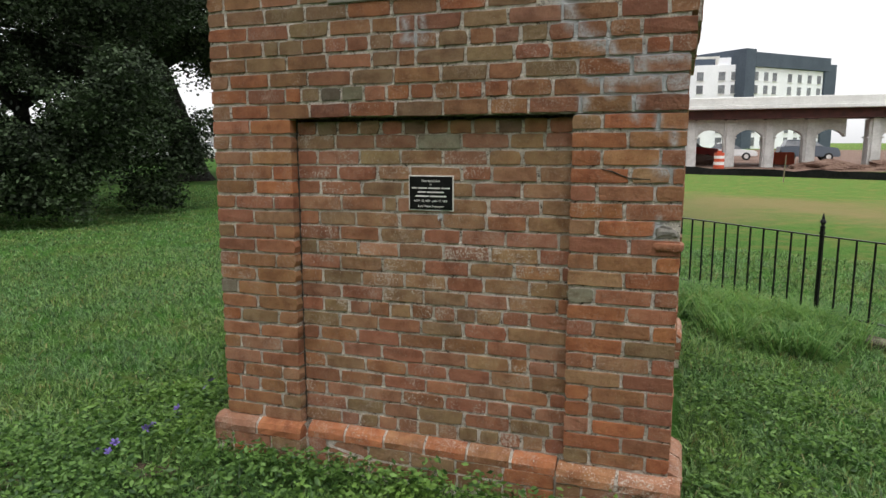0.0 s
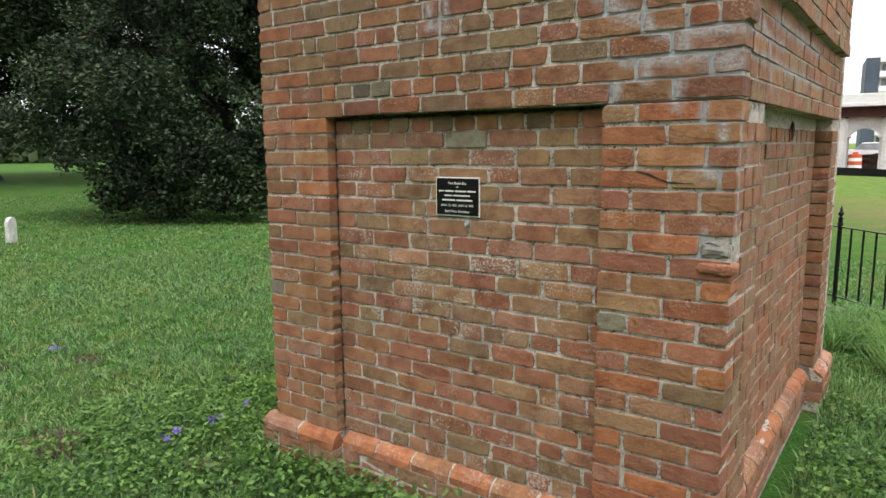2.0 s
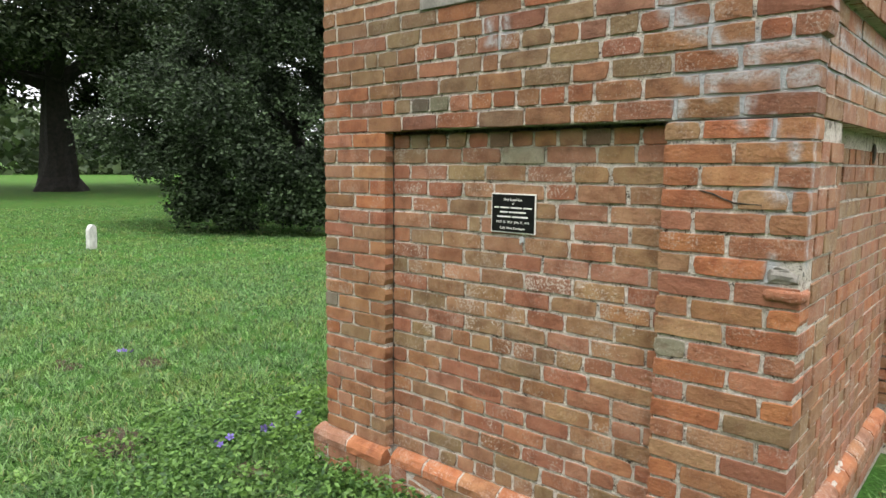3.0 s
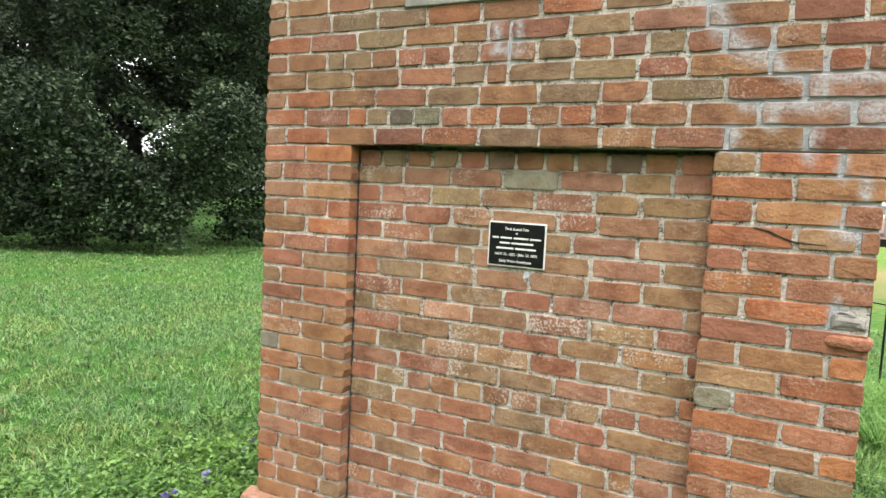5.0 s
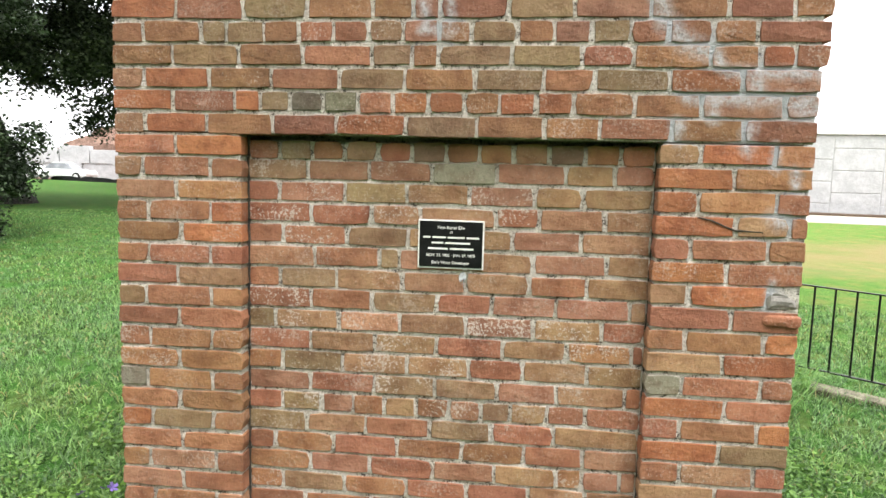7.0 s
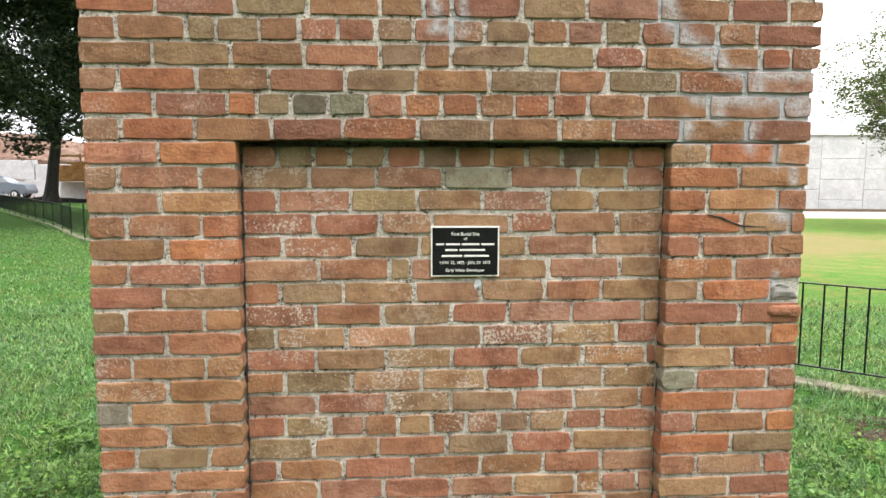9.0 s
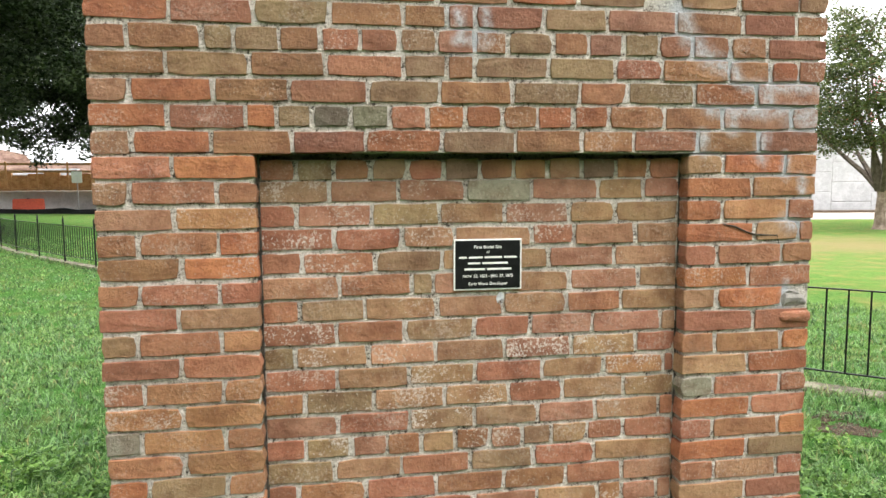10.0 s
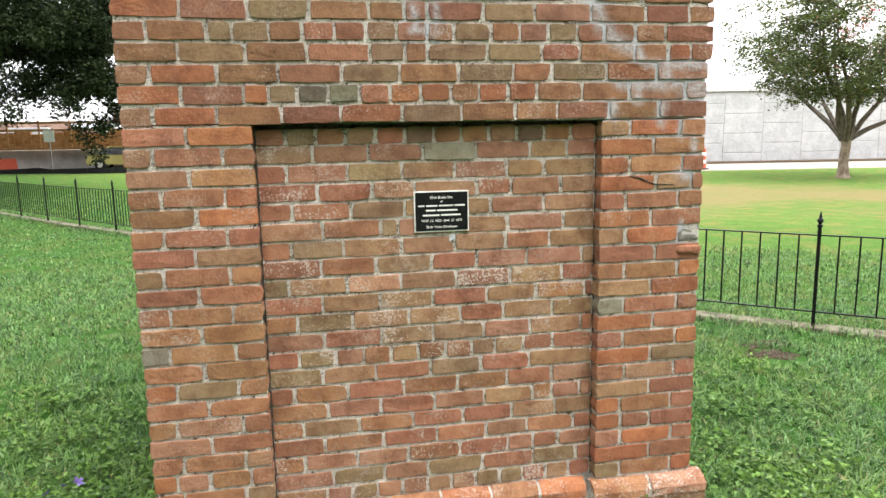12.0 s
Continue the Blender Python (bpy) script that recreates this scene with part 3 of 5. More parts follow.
side_wall(EAST, DEPTH, 0.106, SP0, SP1, "brickwork")
side_wall(WEST, DEPTH, 0.106, DEPTH - SP1, DEPTH - SP0, "brickwork")
rest = bmesh.new()
wall_of_bricks(rest, NORTH, 0.0, X1 - X0, BASE_TOP, TOP)
wall_of_bricks(rest, Matrix.Identity(4), X0, X1 + 0.018, PANEL_TOP + len(UPPER) * COURSE, TOP)
part("brickwork", rest, M_BRICKWORK, monument, "worn brick faces")["kind"] = "stuff"
part("mortar_bed", boxes((X0 + 0.004, X1 - 0.004, DEPTH - 0.16, DEPTH - R, 0.0, TOP - 0.015)), M_MORTAR, monument, "grey mortar")
part("flat_top", boxes((X0 + 0.01, X1 - 0.01, 0.01, DEPTH - 0.01, TOP - 0.02, TOP + 0.02), bevel=0.006), M_MORTAR, monument, "plain mortar cap")


# moulded plinth bricks with a sloped upper edge over a plain footing
def plinth_mesh(w, out, seed, material):
    r = random.Random(seed)
    a = w / 2 - 0.006
    prof = [(0.02, 0.0), (-out, 0.0), (-out, 0.030), (-out * 0.72, 0.052), (-out * 0.1, 0.066), (0.02, 0.067)]
    bm = bmesh.new()
    rings = []
    for k in range(5):
        x = -a + 2 * a * k / 4
        rings.append([bm.verts.new((x + r.uniform(-0.002, 0.002), y + r.uniform(-0.003, 0.003), z + r.uniform(-0.002, 0.002))) for y, z in prof])
    for p, q in zip(rings, rings[1:]):
        for i in range(len(prof) - 1):
            bm.faces.new((p[i], q[i], q[i + 1], p[i + 1]))
    bm.faces.new(rings[0])
    bm.faces.new(list(reversed(rings[-1])))
    bmesh.ops.recalc_face_normals(bm, faces=bm.faces)
    me = bpy.data.meshes.new("plinth_brick")
    bm.to_mesh(me)
    bm.free()
    me.materials.append(material)
    return me


OUT = 0.052
PZ = BASE_TOP - COURSE
PLINTHS = [plinth_mesh(0.2, OUT, 300 + i, M_BRICK) for i in range(8)]
plinth = part("plinth", boxes((X0 - OUT + 0.008, PX0 + 0.02, -OUT + 0.008, 0.3, 0.0, PZ + 0.012), (PX1 - 0.02, X1 + OUT - 0.008, -OUT + 0.008, 0.36, 0.0, PZ + 0.012),
                              (PX0, PX1, 0.006, 0.3, 0.0, PZ + 0.012), (X0 - OUT + 0.01, PX0, DEPTH - 0.36, DEPTH + OUT, 0.0, PZ + 0.012), (PX1, X1 + OUT - 0.01, SP1 - 0.02, DEPTH + OUT, 0.0, PZ + 0.012),
                              (X0 + 0.042, X1 - 0.042, 0.31, DEPTH - 0.2, 0.0, PZ + 0.011), bevel=0.004), M_MORTAR, monument, "damp mossy footing under moulded bricks")


def plinth_run(place, u0, u1, y, tones, salt=0.3):
    n = max(1, round((u1 - u0) / 0.205))
    piece("mortar_joint", plinth_mesh(u1 - u0 - 0.004, OUT - 0.005, 7, M_MORTAR), plinth, place @ Matrix.Translation(((u0 + u1) / 2, y, PZ - 0.003)))
    w = (u1 - u0) / n
    for i in range(n):
        m = place @ Matrix.Translation((u0 + (i + 0.5) * w, y, PZ + lay.uniform(-0.002, 0.002))) @ Matrix.Diagonal((w / 0.2, 1, 1, 1))
        ob = piece("plinth_brick", PLINTHS[lay.randrange(8)], plinth, m)
        c = BRICK_TONES[tones[i % len(tones)]]
        j = lay.uniform(0.95, 1.15)
        ob.color = (c[0] * j, c[1] * j, c[2] * j, salt * lay.uniform(0.3, 1.2))


ID = Matrix.Identity(4)
plinth_run(ID, X0 - OUT, PX0 + 0.03, 0.0, "poo")
plinth_run(ID, PX0 + 0.03, PX1 - 0.03, PANEL_Y + 0.002, "oobobo", 0.35)
plinth_run(ID, PX1 - 0.03, X1 + OUT, 0.0, "bpr", 0.9)
plinth_run(EAST, -OUT + 0.1, SP0 + 0.03, 0.0, "pp", 0.9)
plinth_run(EAST, SP0 + 0.03, SP1 - 0.03, PANEL_Y + 0.03, "obpo", 0.7)
plinth_run(EAST, SP1 - 0.03, DEPTH + OUT, 0.0, "op", 0.6)
plinth_run(WEST, -OUT, DEPTH - SP1 + 0.03, 0.0, "op")
plinth_run(WEST, DEPTH - SP1 + 0.03, DEPTH - SP0 - 0.03, PANEL_Y + 0.03, "obpo")
plinth_run(WEST, DEPTH - SP0 - 0.03, DEPTH + OUT - 0.1, 0.0, "op")
# footing courses under the moulded bricks
foot = bmesh.new()
for place, runs in ((ID, ((X0 - OUT, PX0 + 0.03, -OUT + 0.004), (PX0 + 0.035, PX1 - 0.035, 0.002), (PX1 - 0.03, X1 + OUT, -OUT + 0.004))),
                    (EAST, ((-OUT + 0.1, SP0 + 0.03, -OUT + 0.004), (SP0 + 0.035, SP1 - 0.035, 0.032), (SP1 - 0.03, DEPTH + OUT, -OUT + 0.004)))):
    for u0, u1, y in runs:
        wall_of_bricks(foot, place, u0, u1, PZ - 2 * COURSE, PZ, y)
part("footing_bricks", foot, M_BRICKWORK, monument, "damp footing bricks half hidden by weeds")["kind"] = "stuff"


# pale repair mortar along the stepped crack and smeared joints
def smear(bm, points, width, y=-0.0008, seed=0):
    r = random.Random(seed)
    pts = []
    for (ax, az), (bx, bz) in zip(points, points[1:]):
        n = max(2, int(math.hypot(bx - ax, bz - az) / 0.007))
        pts += [(ax + (bx - ax) * i / n, az + (bz - az) * i / n) for i in range(n)]
    pts.append(points[-1])
    rows = []
    for i, (x, z) in enumerate(pts):
        px, pz = pts[max(i - 1, 0)]
        qx, qz = pts[min(i + 1, len(pts) - 1)]
        d = math.hypot(qx - px, qz - pz) or 1
        nx, nz = -(qz - pz) / d, (qx - px) / d
        end = min(1.0, 0.35 + 0.5 * min(i, len(pts) - 1 - i))
        h0, h1 = width * end * r.uniform(0.40, 0.56), width * end * r.uniform(0.40, 0.56)
        rows.append([bm.verts.new((x + nx * h, yy, z + nz * h)) for h, yy in ((-h0, 0.005), (-h0 * 0.55, y), (h1 * 0.55, y - r.uniform(0, 0.0004)), (h1, 0.005))])
    for a, b in zip(rows, rows[1:]):
        for k in range(3):
            bm.faces.new((a[k], b[k], b[k + 1], a[k + 1]))


def upz(n):
    return PANEL_TOP + n * COURSE


panel_patch = bmesh.new()
smear(panel_patch, [(0.055, 1.275), (0.052, 1.235)], 0.022, PANEL_Y - 0.002, 60)
panel_patch.verts.ensure_lookup_table()
for v in panel_patch.verts:
    if v.co.y < 0.03:
        v.co.y = PANEL_Y - 0.001
part("mortar_drip", panel_patch, M_REPAIR, monument, "pale mortar drip below the plaque")
# the crack that steps down the pier
split = tube([Vector((x, -0.0012, z)) for x, z in ((0.725, 1.470), (0.765, 1.462), (0.800, 1.447), (0.830, 1.436), (0.905, 1.433), (0.912, 1.41))], [0.0012, 0.0030, 0.0026, 0.0034, 0.0022, 0.0010], 6)
part("crack", split, M_GRIME_SHADE, monument, "dark crack stepping down through the pier")
# broken brick packed with mortar at the corner
chip = bmesh.new()
bmesh.ops.create_icosphere(chip, subdivisions=3, radius=1.0)
for v in chip.verts:
    q = Vector([math.copysign(abs(c) ** 0.45, c) for c in v.co])
    v.co = Vector((0.974 + q.x * 0.046, 0.040 + q.y * 0.042, upz(-6.48) + q.z * 0.0265)) + Vector((noise.noise(q * 2.3), noise.noise(q * 2.3 + Vector((5, 0, 0))), noise.noise(q * 2.3 + Vector((0, 5, 0))))) * 0.012
part("packed_mortar", chip, M_STONE, monument, "broken corner brick packed with grey mortar")
knob = bmesh.new()
bmesh.ops.create_icosphere(knob, subdivisions=3, radius=1.0)
for v in knob.verts:
    q = Vector([math.copysign(abs(c) ** 0.6, c) for c in v.co])
    v.co = Vector((0.978 + q.x * 0.060, 0.032 + q.y * 0.046, upz(-7.30) + q.z * 0.020)) + Vector((0.5, 1, 1)) * 0.005 * noise.noise(q * 2.0)
part("broken_brick", knob, M_BRICKWORK, monument, "rubbed brick standing proud under the broken corner")
# grime and painted shade in the recess corners, and cracks in the side panel
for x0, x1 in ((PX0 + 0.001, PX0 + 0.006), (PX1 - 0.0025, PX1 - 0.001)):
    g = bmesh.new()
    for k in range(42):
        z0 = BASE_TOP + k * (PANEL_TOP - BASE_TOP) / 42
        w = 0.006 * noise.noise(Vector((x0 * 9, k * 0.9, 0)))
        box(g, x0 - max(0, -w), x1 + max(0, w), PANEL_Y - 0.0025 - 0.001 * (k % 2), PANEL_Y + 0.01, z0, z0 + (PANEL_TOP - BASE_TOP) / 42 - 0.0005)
    tagged(part("grime_shade_joint", g, M_GRIME_SHADE, monument, "dark open joint beside the pier with painted corner shade"), kind="stuff")
for y0, z0, h in ((0.57, 1.55, 0.115), (1.41, 1.56, 0.09)):
    g = bmesh.new()
    bmesh.ops.create_icosphere(g, subdivisions=2, radius=1.0)
    for v in g.verts:
        v.co = Vector((X1 - 0.078 + v.co.x * 0.010, y0 + v.co.y * 0.020 * (1 + 0.5 * noise.noise(v.co * 3)), z0 + h / 2 + v.co.z * h / 2))
    part("crack", g, M_GRIME_SHADE, monument, "dark gap where a brick has broken")
# pale stone tablet let into the wall above
part("stone_tablet", boxes((-0.428, 0.235, -0.007, 0.05, upz(6.93), upz(9.9)), bevel=0.004), M_STONE, monument, "pale stone tablet let into the brickwork")

# ---- plaque ----
plaque = thing("plaque", (0.0145, PANEL_Y - 0.002, 1.3585), "small black plaque with cream border and lettering on brick", "plaque")
PW, PH = 0.203, 0.150
part("plate", boxes((-PW / 2, PW / 2, -0.006, 0.0, -PH / 2, PH / 2), bevel=0.0015), M_LETTER, plaque, "cream edged backing plate")
part("black_face", boxes((-PW / 2 + 0.0045, PW / 2 - 0.0045, -0.0075, -0.004, -PH / 2 + 0.0045, PH / 2 - 0.0045), bevel=0.0005), M_PLATE, plaque, "black engraved face")


def words(text, size, z, name="lettering"):
    cu = bpy.data.curves.new(name, "FONT")
    cu.body, cu.size, cu.align_x, cu.align_y, cu.extrude, cu.resolution_u = text, size, "CENTER", "CENTER", 0.0003, 2
    cu.offset = 0.00015
    tmp = new("tmp_text", cu)
    me = bpy.data.meshes.new_from_object(tmp.evaluated_get(bpy.context.evaluated_depsgraph_get()))
    bpy.data.objects.remove(tmp)
    me.transform(pose(0, -0.0079, z, 90))
    me.materials.clear()
    me.materials.append(M_LETTER)
    ob = new(name, me)
    ob.parent = plaque
    return ob


words("First Burial Site", 0.0135, 0.0515)
words("of", 0.0115, 0.0375)
words("NOV. 22, 1822 - JAN. 27, 1875", 0.0118, -0.0335)
words("Early Waco Developer", 0.0125, -0.0560)
for z, w, gaps in ((0.0215, 0.178, (-0.060, -0.013, 0.045)), (0.0045, 0.124, (-0.020,)), (-0.0130, 0.146, (-0.006,))):
    bars, edges = bmesh.new(), [-w / 2, *gaps, w / 2]
    for a, b in zip(edges, edges[1:]):
        box(bars, a + 0.003, b - 0.003, -0.0082, -0.0074, z - 0.0028, z + 0.0028)
    part("line_bar", bars, M_LETTER, plaque)


# ---- railing round the plot ----
FENCE = [Vector(p) for p in ((6.45, -0.05, 0), (4.99, 1.17, 0), (3.55, 2.38, 0), (2.15, 3.62, 0), (0.86, 4.90, 0), (-0.22, 6.13, 0), (-1.27, 7.37, 0), (-2.28, 8.60, 0),
                            (-3.22, 9.79, 0), (-4.15, 10.97, 0), (-5.12, 12.05, 0), (-6.12, 13.22, 0), (-7.11, 14.43, 0), (-8.15, 15.75, 0), (-9.2, 17.3, 0), (-10.3, 19.1, 0), (-11.35, 20.7, 0), (-12.4, 22.2, 0), (-13.4, 23.6, 0), (-14.4, 25.0, 0), (-15.4, 26.4, 0), (-16.4, 27.8, 0), (-17.4, 29.2, 0), (-18.4, 30.6, 0), (-19.4, 32.0, 0))]
railing = thing("railing", (FENCE[0].x, FENCE[0].y, 0), "black painted iron railing with spear-topped posts on a low kerb", "railing")
ORIGIN = FENCE[0]


def mesh_of(name, bm, material):
    me = bpy.data.meshes.new(name)
    bm.to_mesh(me)
    bm.free()
    me.materials.append(material)
    return me


FINIAL = [(r, z * 1.085) for r, z in [(0.0135, 0.795), (0.022, 0.800), (0.022, 0.812), (0.012, 0.818), (0.013, 0.828), (0.026, 0.842), (0.020, 0.858), (0.010, 0.868), (0.0125, 0.874), (0.004, 0.905), (0.001, 0.915)]]
POST = mesh_of("post", boxes((-0.0135, 0.0135, -0.0135, 0.0135, 0.0, 0.864), bevel=0.002), M_BLACK)
TIP = mesh_of("finial", lathe(FINIAL, 10), M_BLACK)
COLLAR = mesh_of("collar", boxes((-0.019, 0.019, -0.019, 0.019, 0.816, 0.833), bevel=0.003), M_BLACK)
BAR = mesh_of("baluster", boxes((-0.0065, 0.0065, -0.0065, 0.0065, 0.162, 0.798), bevel=0.0012), M_BLACK)
for i, p in enumerate(FENCE):
    ang = math.atan2((FENCE[min(i + 1, len(FENCE) - 1)] - FENCE[max(i - 1, 0)]).y, (FENCE[min(i + 1, len(FENCE) - 1)] - FENCE[max(i - 1, 0)]).x)
    post = piece("post", POST, railing, Matrix.Translation(p - ORIGIN) @ Matrix.Rotation(ang, 4, "Z"))
    piece("finial", TIP, post)
    piece("collar", COLLAR, post)
for a, b in zip(FENCE, FENCE[1:]):
    d = b - a
    m = Matrix.Translation(a - ORIGIN) @ Matrix.Rotation(math.atan2(d.y, d.x), 4, "Z")
    for z in (0.798, 0.162):
        rail = part("rail", boxes((0.012, d.length - 0.012, -0.014, 0.014, z - 0.005, z + 0.005), bevel=0.0012), M_BLACK, railing)
        rail.matrix_basis = m
    n = 13
    for k in range(1, n):
        piece("baluster", BAR, railing, m @ Matrix.Translation((d.length * k / n, 0, 0)))
kerb = bmesh.new()
for a, b in zip(FENCE, FENCE[1:]):
    d = b - a
    one = boxes((0.0, d.length - 0.012, -0.09, 0.09, -0.05, 0.045), bevel=0.015)
    for v in one.verts:
        v.co.z += 0.006 * noise.noise(v.co * 3 + a)
        v.co.y += 0.008 * noise.noise(v.co * 4 - a)
    one.transform(Matrix.Translation(a) @ Matrix.Rotation(math.atan2(d.y, d.x), 4, "Z"))
    join_bm(kerb, one)
solid("kerb", kerb, M_KERB, "low weathered concrete kerb under the railing, edged with grass", "kerb", "structure")


# ---- grass ----
def blades(n, place, height, width, lean, seed, material, name):
    """n bent blades; place gives their feet, the rest are ranges."""
    r = np.random.default_rng(seed)
    x, y = place(r, n)
    n = len(x)
    h = r.uniform(*height, n)
    w = r.uniform(*width, n)
    a, b = r.uniform(0, 2 * np.pi, n), r.uniform(0, 2 * np.pi, n)
    ln = r.uniform(*lean, n) * h
    z0 = ground_height(x, y) * (np.abs(x) < 13) * (np.abs(y) < 13) - 0.004
    cx, cy = np.cos(a) * w / 2, np.sin(a) * w / 2
    lx, ly = np.cos(b) * ln, np.sin(b) * ln
    v = np.empty((n, 5, 3), dtype=np.float32)
    v[:, 0] = np.stack([x - cx, y - cy, z0], 1)
    v[:, 1] = np.stack([x + cx, y + cy, z0], 1)
    v[:, 2] = np.stack([x - cx * 0.8 + lx * 0.35, y - cy * 0.8 + ly * 0.35, z0 + h * 0.6], 1)
    v[:, 3] = np.stack([x + cx * 0.8 + lx * 0.35, y + cy * 0.8 + ly * 0.35, z0 + h * 0.6], 1)
    v[:, 4] = np.stack([x + lx, y + ly, z0 + h * np.clip(1.05 - 0.4 * ln / h, 0.4, 1)], 1)
    i = (np.arange(n) * 5)[:, None]
    t = np.concatenate([i + np.array([[0, 1, 3]]), i + np.array([[0, 3, 2]]), i + np.array([[2, 3, 4]])])
    return new(name, mesh_np(name, v.reshape(-1, 3), t, material))


def outside(x, y, pad=0.03):
    return ~((x > X0 - OUT - pad) & (x < X1 + OUT + pad) & (y > -OUT - pad + 0.02) & (y < DEPTH + OUT + pad))


def clumped(r, x, y, scale, cut):
    """Thins out blades where a slow pattern is low."""
    f = np.sin(x * scale + 1.3 * np.sin(y * scale * 0.7)) * np.cos(y * scale * 1.1 + np.sin(x * scale * 0.6))
    return f + r.normal(0, 0.5, len(x)) > cut


def near_lawn(r, n):
    d = 0.9 + 8.6 * r.random(n) ** 1.05
    a = r.uniform(np.radians(12), np.radians(188), n)
    x, y = 0.3 + d * np.cos(a), -1.6 + d * np.sin(a)
    m = n // 7
    x, y = np.repeat(x[:m], 7), np.repeat(y[:m], 7)
    x, y = x + r.normal(0, 0.011, len(x)), y + r.normal(0, 0.011, len(y))
    n = len(x)
    keep = outside(x, y) & (y > -2.2) & (clumped(r, x, y, 2.3, -2.2)) & ~((np.hypot(x + 2.12, y + 0.53) < 0.27) & (r.random(n) < 0.7)) & ~((np.hypot(x + 1.30, y + 0.22) < 0.16) & (r.random(n) < 0.8)) & ~((np.hypot(x + 3.5, y - 0.29) < 0.12) & (r.random(n) < 0.8)) & ~((np.hypot(x - 2.77, y - 1.86) < 0.22) & (r.random(n) < 0.85))
    return x[keep], y[keep]


def far_lawn(r, n):
    d = 6.0 + 19 * r.random(n) ** 1.1
    a = r.uniform(np.radians(60), np.radians(178), n)
    x, y = 0.3 + d * np.cos(a), -1.6 + d * np.sin(a)
    keep = (x < -1.3) & outside(x, y)
    m = np.repeat(np.arange(len(x))[keep][:n // 5], 5)
    return x[m] + r.normal(0, 0.03, len(m)), y[m] + r.normal(0, 0.03, len(m))


def behind_lawn(r, n):
    x, y = r.uniform(-7, 8, n), -8 + 7 * r.random(n)
    keep = (np.hypot(x - 0.3, y + 1.6) < 1.15) | (y < -2.15) | (r.random(n) < 0.15)
    return x[keep], y[keep]


grass = blades(290000, near_lawn, (0.026, 0.092), (0.0045, 0.0105), (0.3, 1.6), 1, M_GRASS, "grass")
tagged(grass, "short uneven green lawn grass round the monument", "grass", kind="stuff")
tagged(blades(130000, far_lawn, (0.02, 0.065), (0.010, 0.020), (0.3, 1.3), 6, M_GRASS, "far_grass"), "mown green lawn stretching away under the trees", "grass", kind="stuff")
tagged(blades(50000, behind_lawn, (0.03, 0.09), (0.006, 0.012), (0.3, 1.4), 2, M_GRASS, "lawn_grass"), "short green lawn grass before the monument", "grass", kind="stuff")


def along_wall(r, n):
    side = r.integers(0, 3, n)
    u = r.random(n)
    off = 0.02 + 0.30 * r.random(n) ** 1.7
    x = np.where(side == 0, X0 - OUT - off, np.where(side == 1, X0 - 0.1 + (X1 - X0 + 0.2) * u, X1 + OUT + off))
    y = np.where(side == 1, -OUT - 0.02 - off * 0.8, -0.2 + (DEPTH + 0.3) * u)
    return x, y


tagged(blades(9000, along_wall, (0.05, 0.16), (0.004, 0.008), (0.2, 0.9), 3, M_GRASS, "wall_grass"), "longer grass growing against the brick footing", "grass", kind="stuff")


def tuft_place(r, n):
    c = r.integers(0, 70, n)
    rr = np.random.default_rng(9)
    u = rr.random(70)
    tx = 1.2 + 0.95 * u ** 1.3 + rr.normal(0, 0.16, 70)
    ty = 4.05 - 0.85 * u + rr.normal(0, 0.26, 70)
    x, y = tx[c] + r.normal(0, 0.05, n), ty[c] + r.normal(0, 0.05, n)
    keep = outside(x, y, 0.05)
    return x[keep], y[keep]


tagged(blades(9000, tuft_place, (0.14, 0.38), (0.006, 0.012), (0.4, 1.5), 4, M_TUFT, "tall_grass"), "unmown tussocks of long drooping grass beside the railing", "grass", kind="stuff")


def kerb_place(r, n):
    i = r.integers(0, len(FENCE) - 1, n)
    u = r.random(n)
    f = np.array([(p.x, p.y) for p in FENCE])
    p = f[i] + (f[i + 1] - f[i]) * u[:, None]
    s = np.where(r.random(n) < 0.5, -1, 1) * r.uniform(0.09, 0.2, n)
    return p[:, 0] - s * 0.7, p[:, 1] - s * 0.7


tagged(blades(9000, kerb_place, (0.05, 0.14), (0.005, 0.010), (0.2, 1.1), 5, M_GRASS, "kerb_grass"), "untrimmed grass along the kerb", "grass", kind="stuff")


def leaf_mesh(name, c, size, seed, material, flat=0.5, ratio=0.55):
    """Diamond leaves, folded along the middle, at the places c."""
    r = np.random.default_rng(seed)
    n = len(c)
    s = r.uniform(size[0], size[1], n)[:, None]
    d = r.normal(size=(n, 3))
    d[:, 2] *= flat
    d /= np.linalg.norm(d, axis=1, keepdims=True)
    e = np.cross(d, r.normal(size=(n, 3)) * np.array([1 - flat * 0.5, 1 - flat * 0.5, 1]))
    e /= np.linalg.norm(e, axis=1, keepdims=True) + 1e-9
    nrm = np.cross(d, e)
    v = np.empty((n, 4, 3), dtype=np.float32)
    v[:, 0] = c - d * s * 0.5
    v[:, 1] = c + e * s * ratio * 0.5 + nrm * s * 0.10
    v[:, 2] = c + d * s * 0.5
    v[:, 3] = c - e * s * ratio * 0.5 + nrm * s * 0.10
    i = (np.arange(n) * 4)[:, None]
    return mesh_np(name, v.reshape(-1, 3), np.concatenate([i + np.array([[0, 1, 2]]), i + np.array([[0, 2, 3]])]), material)


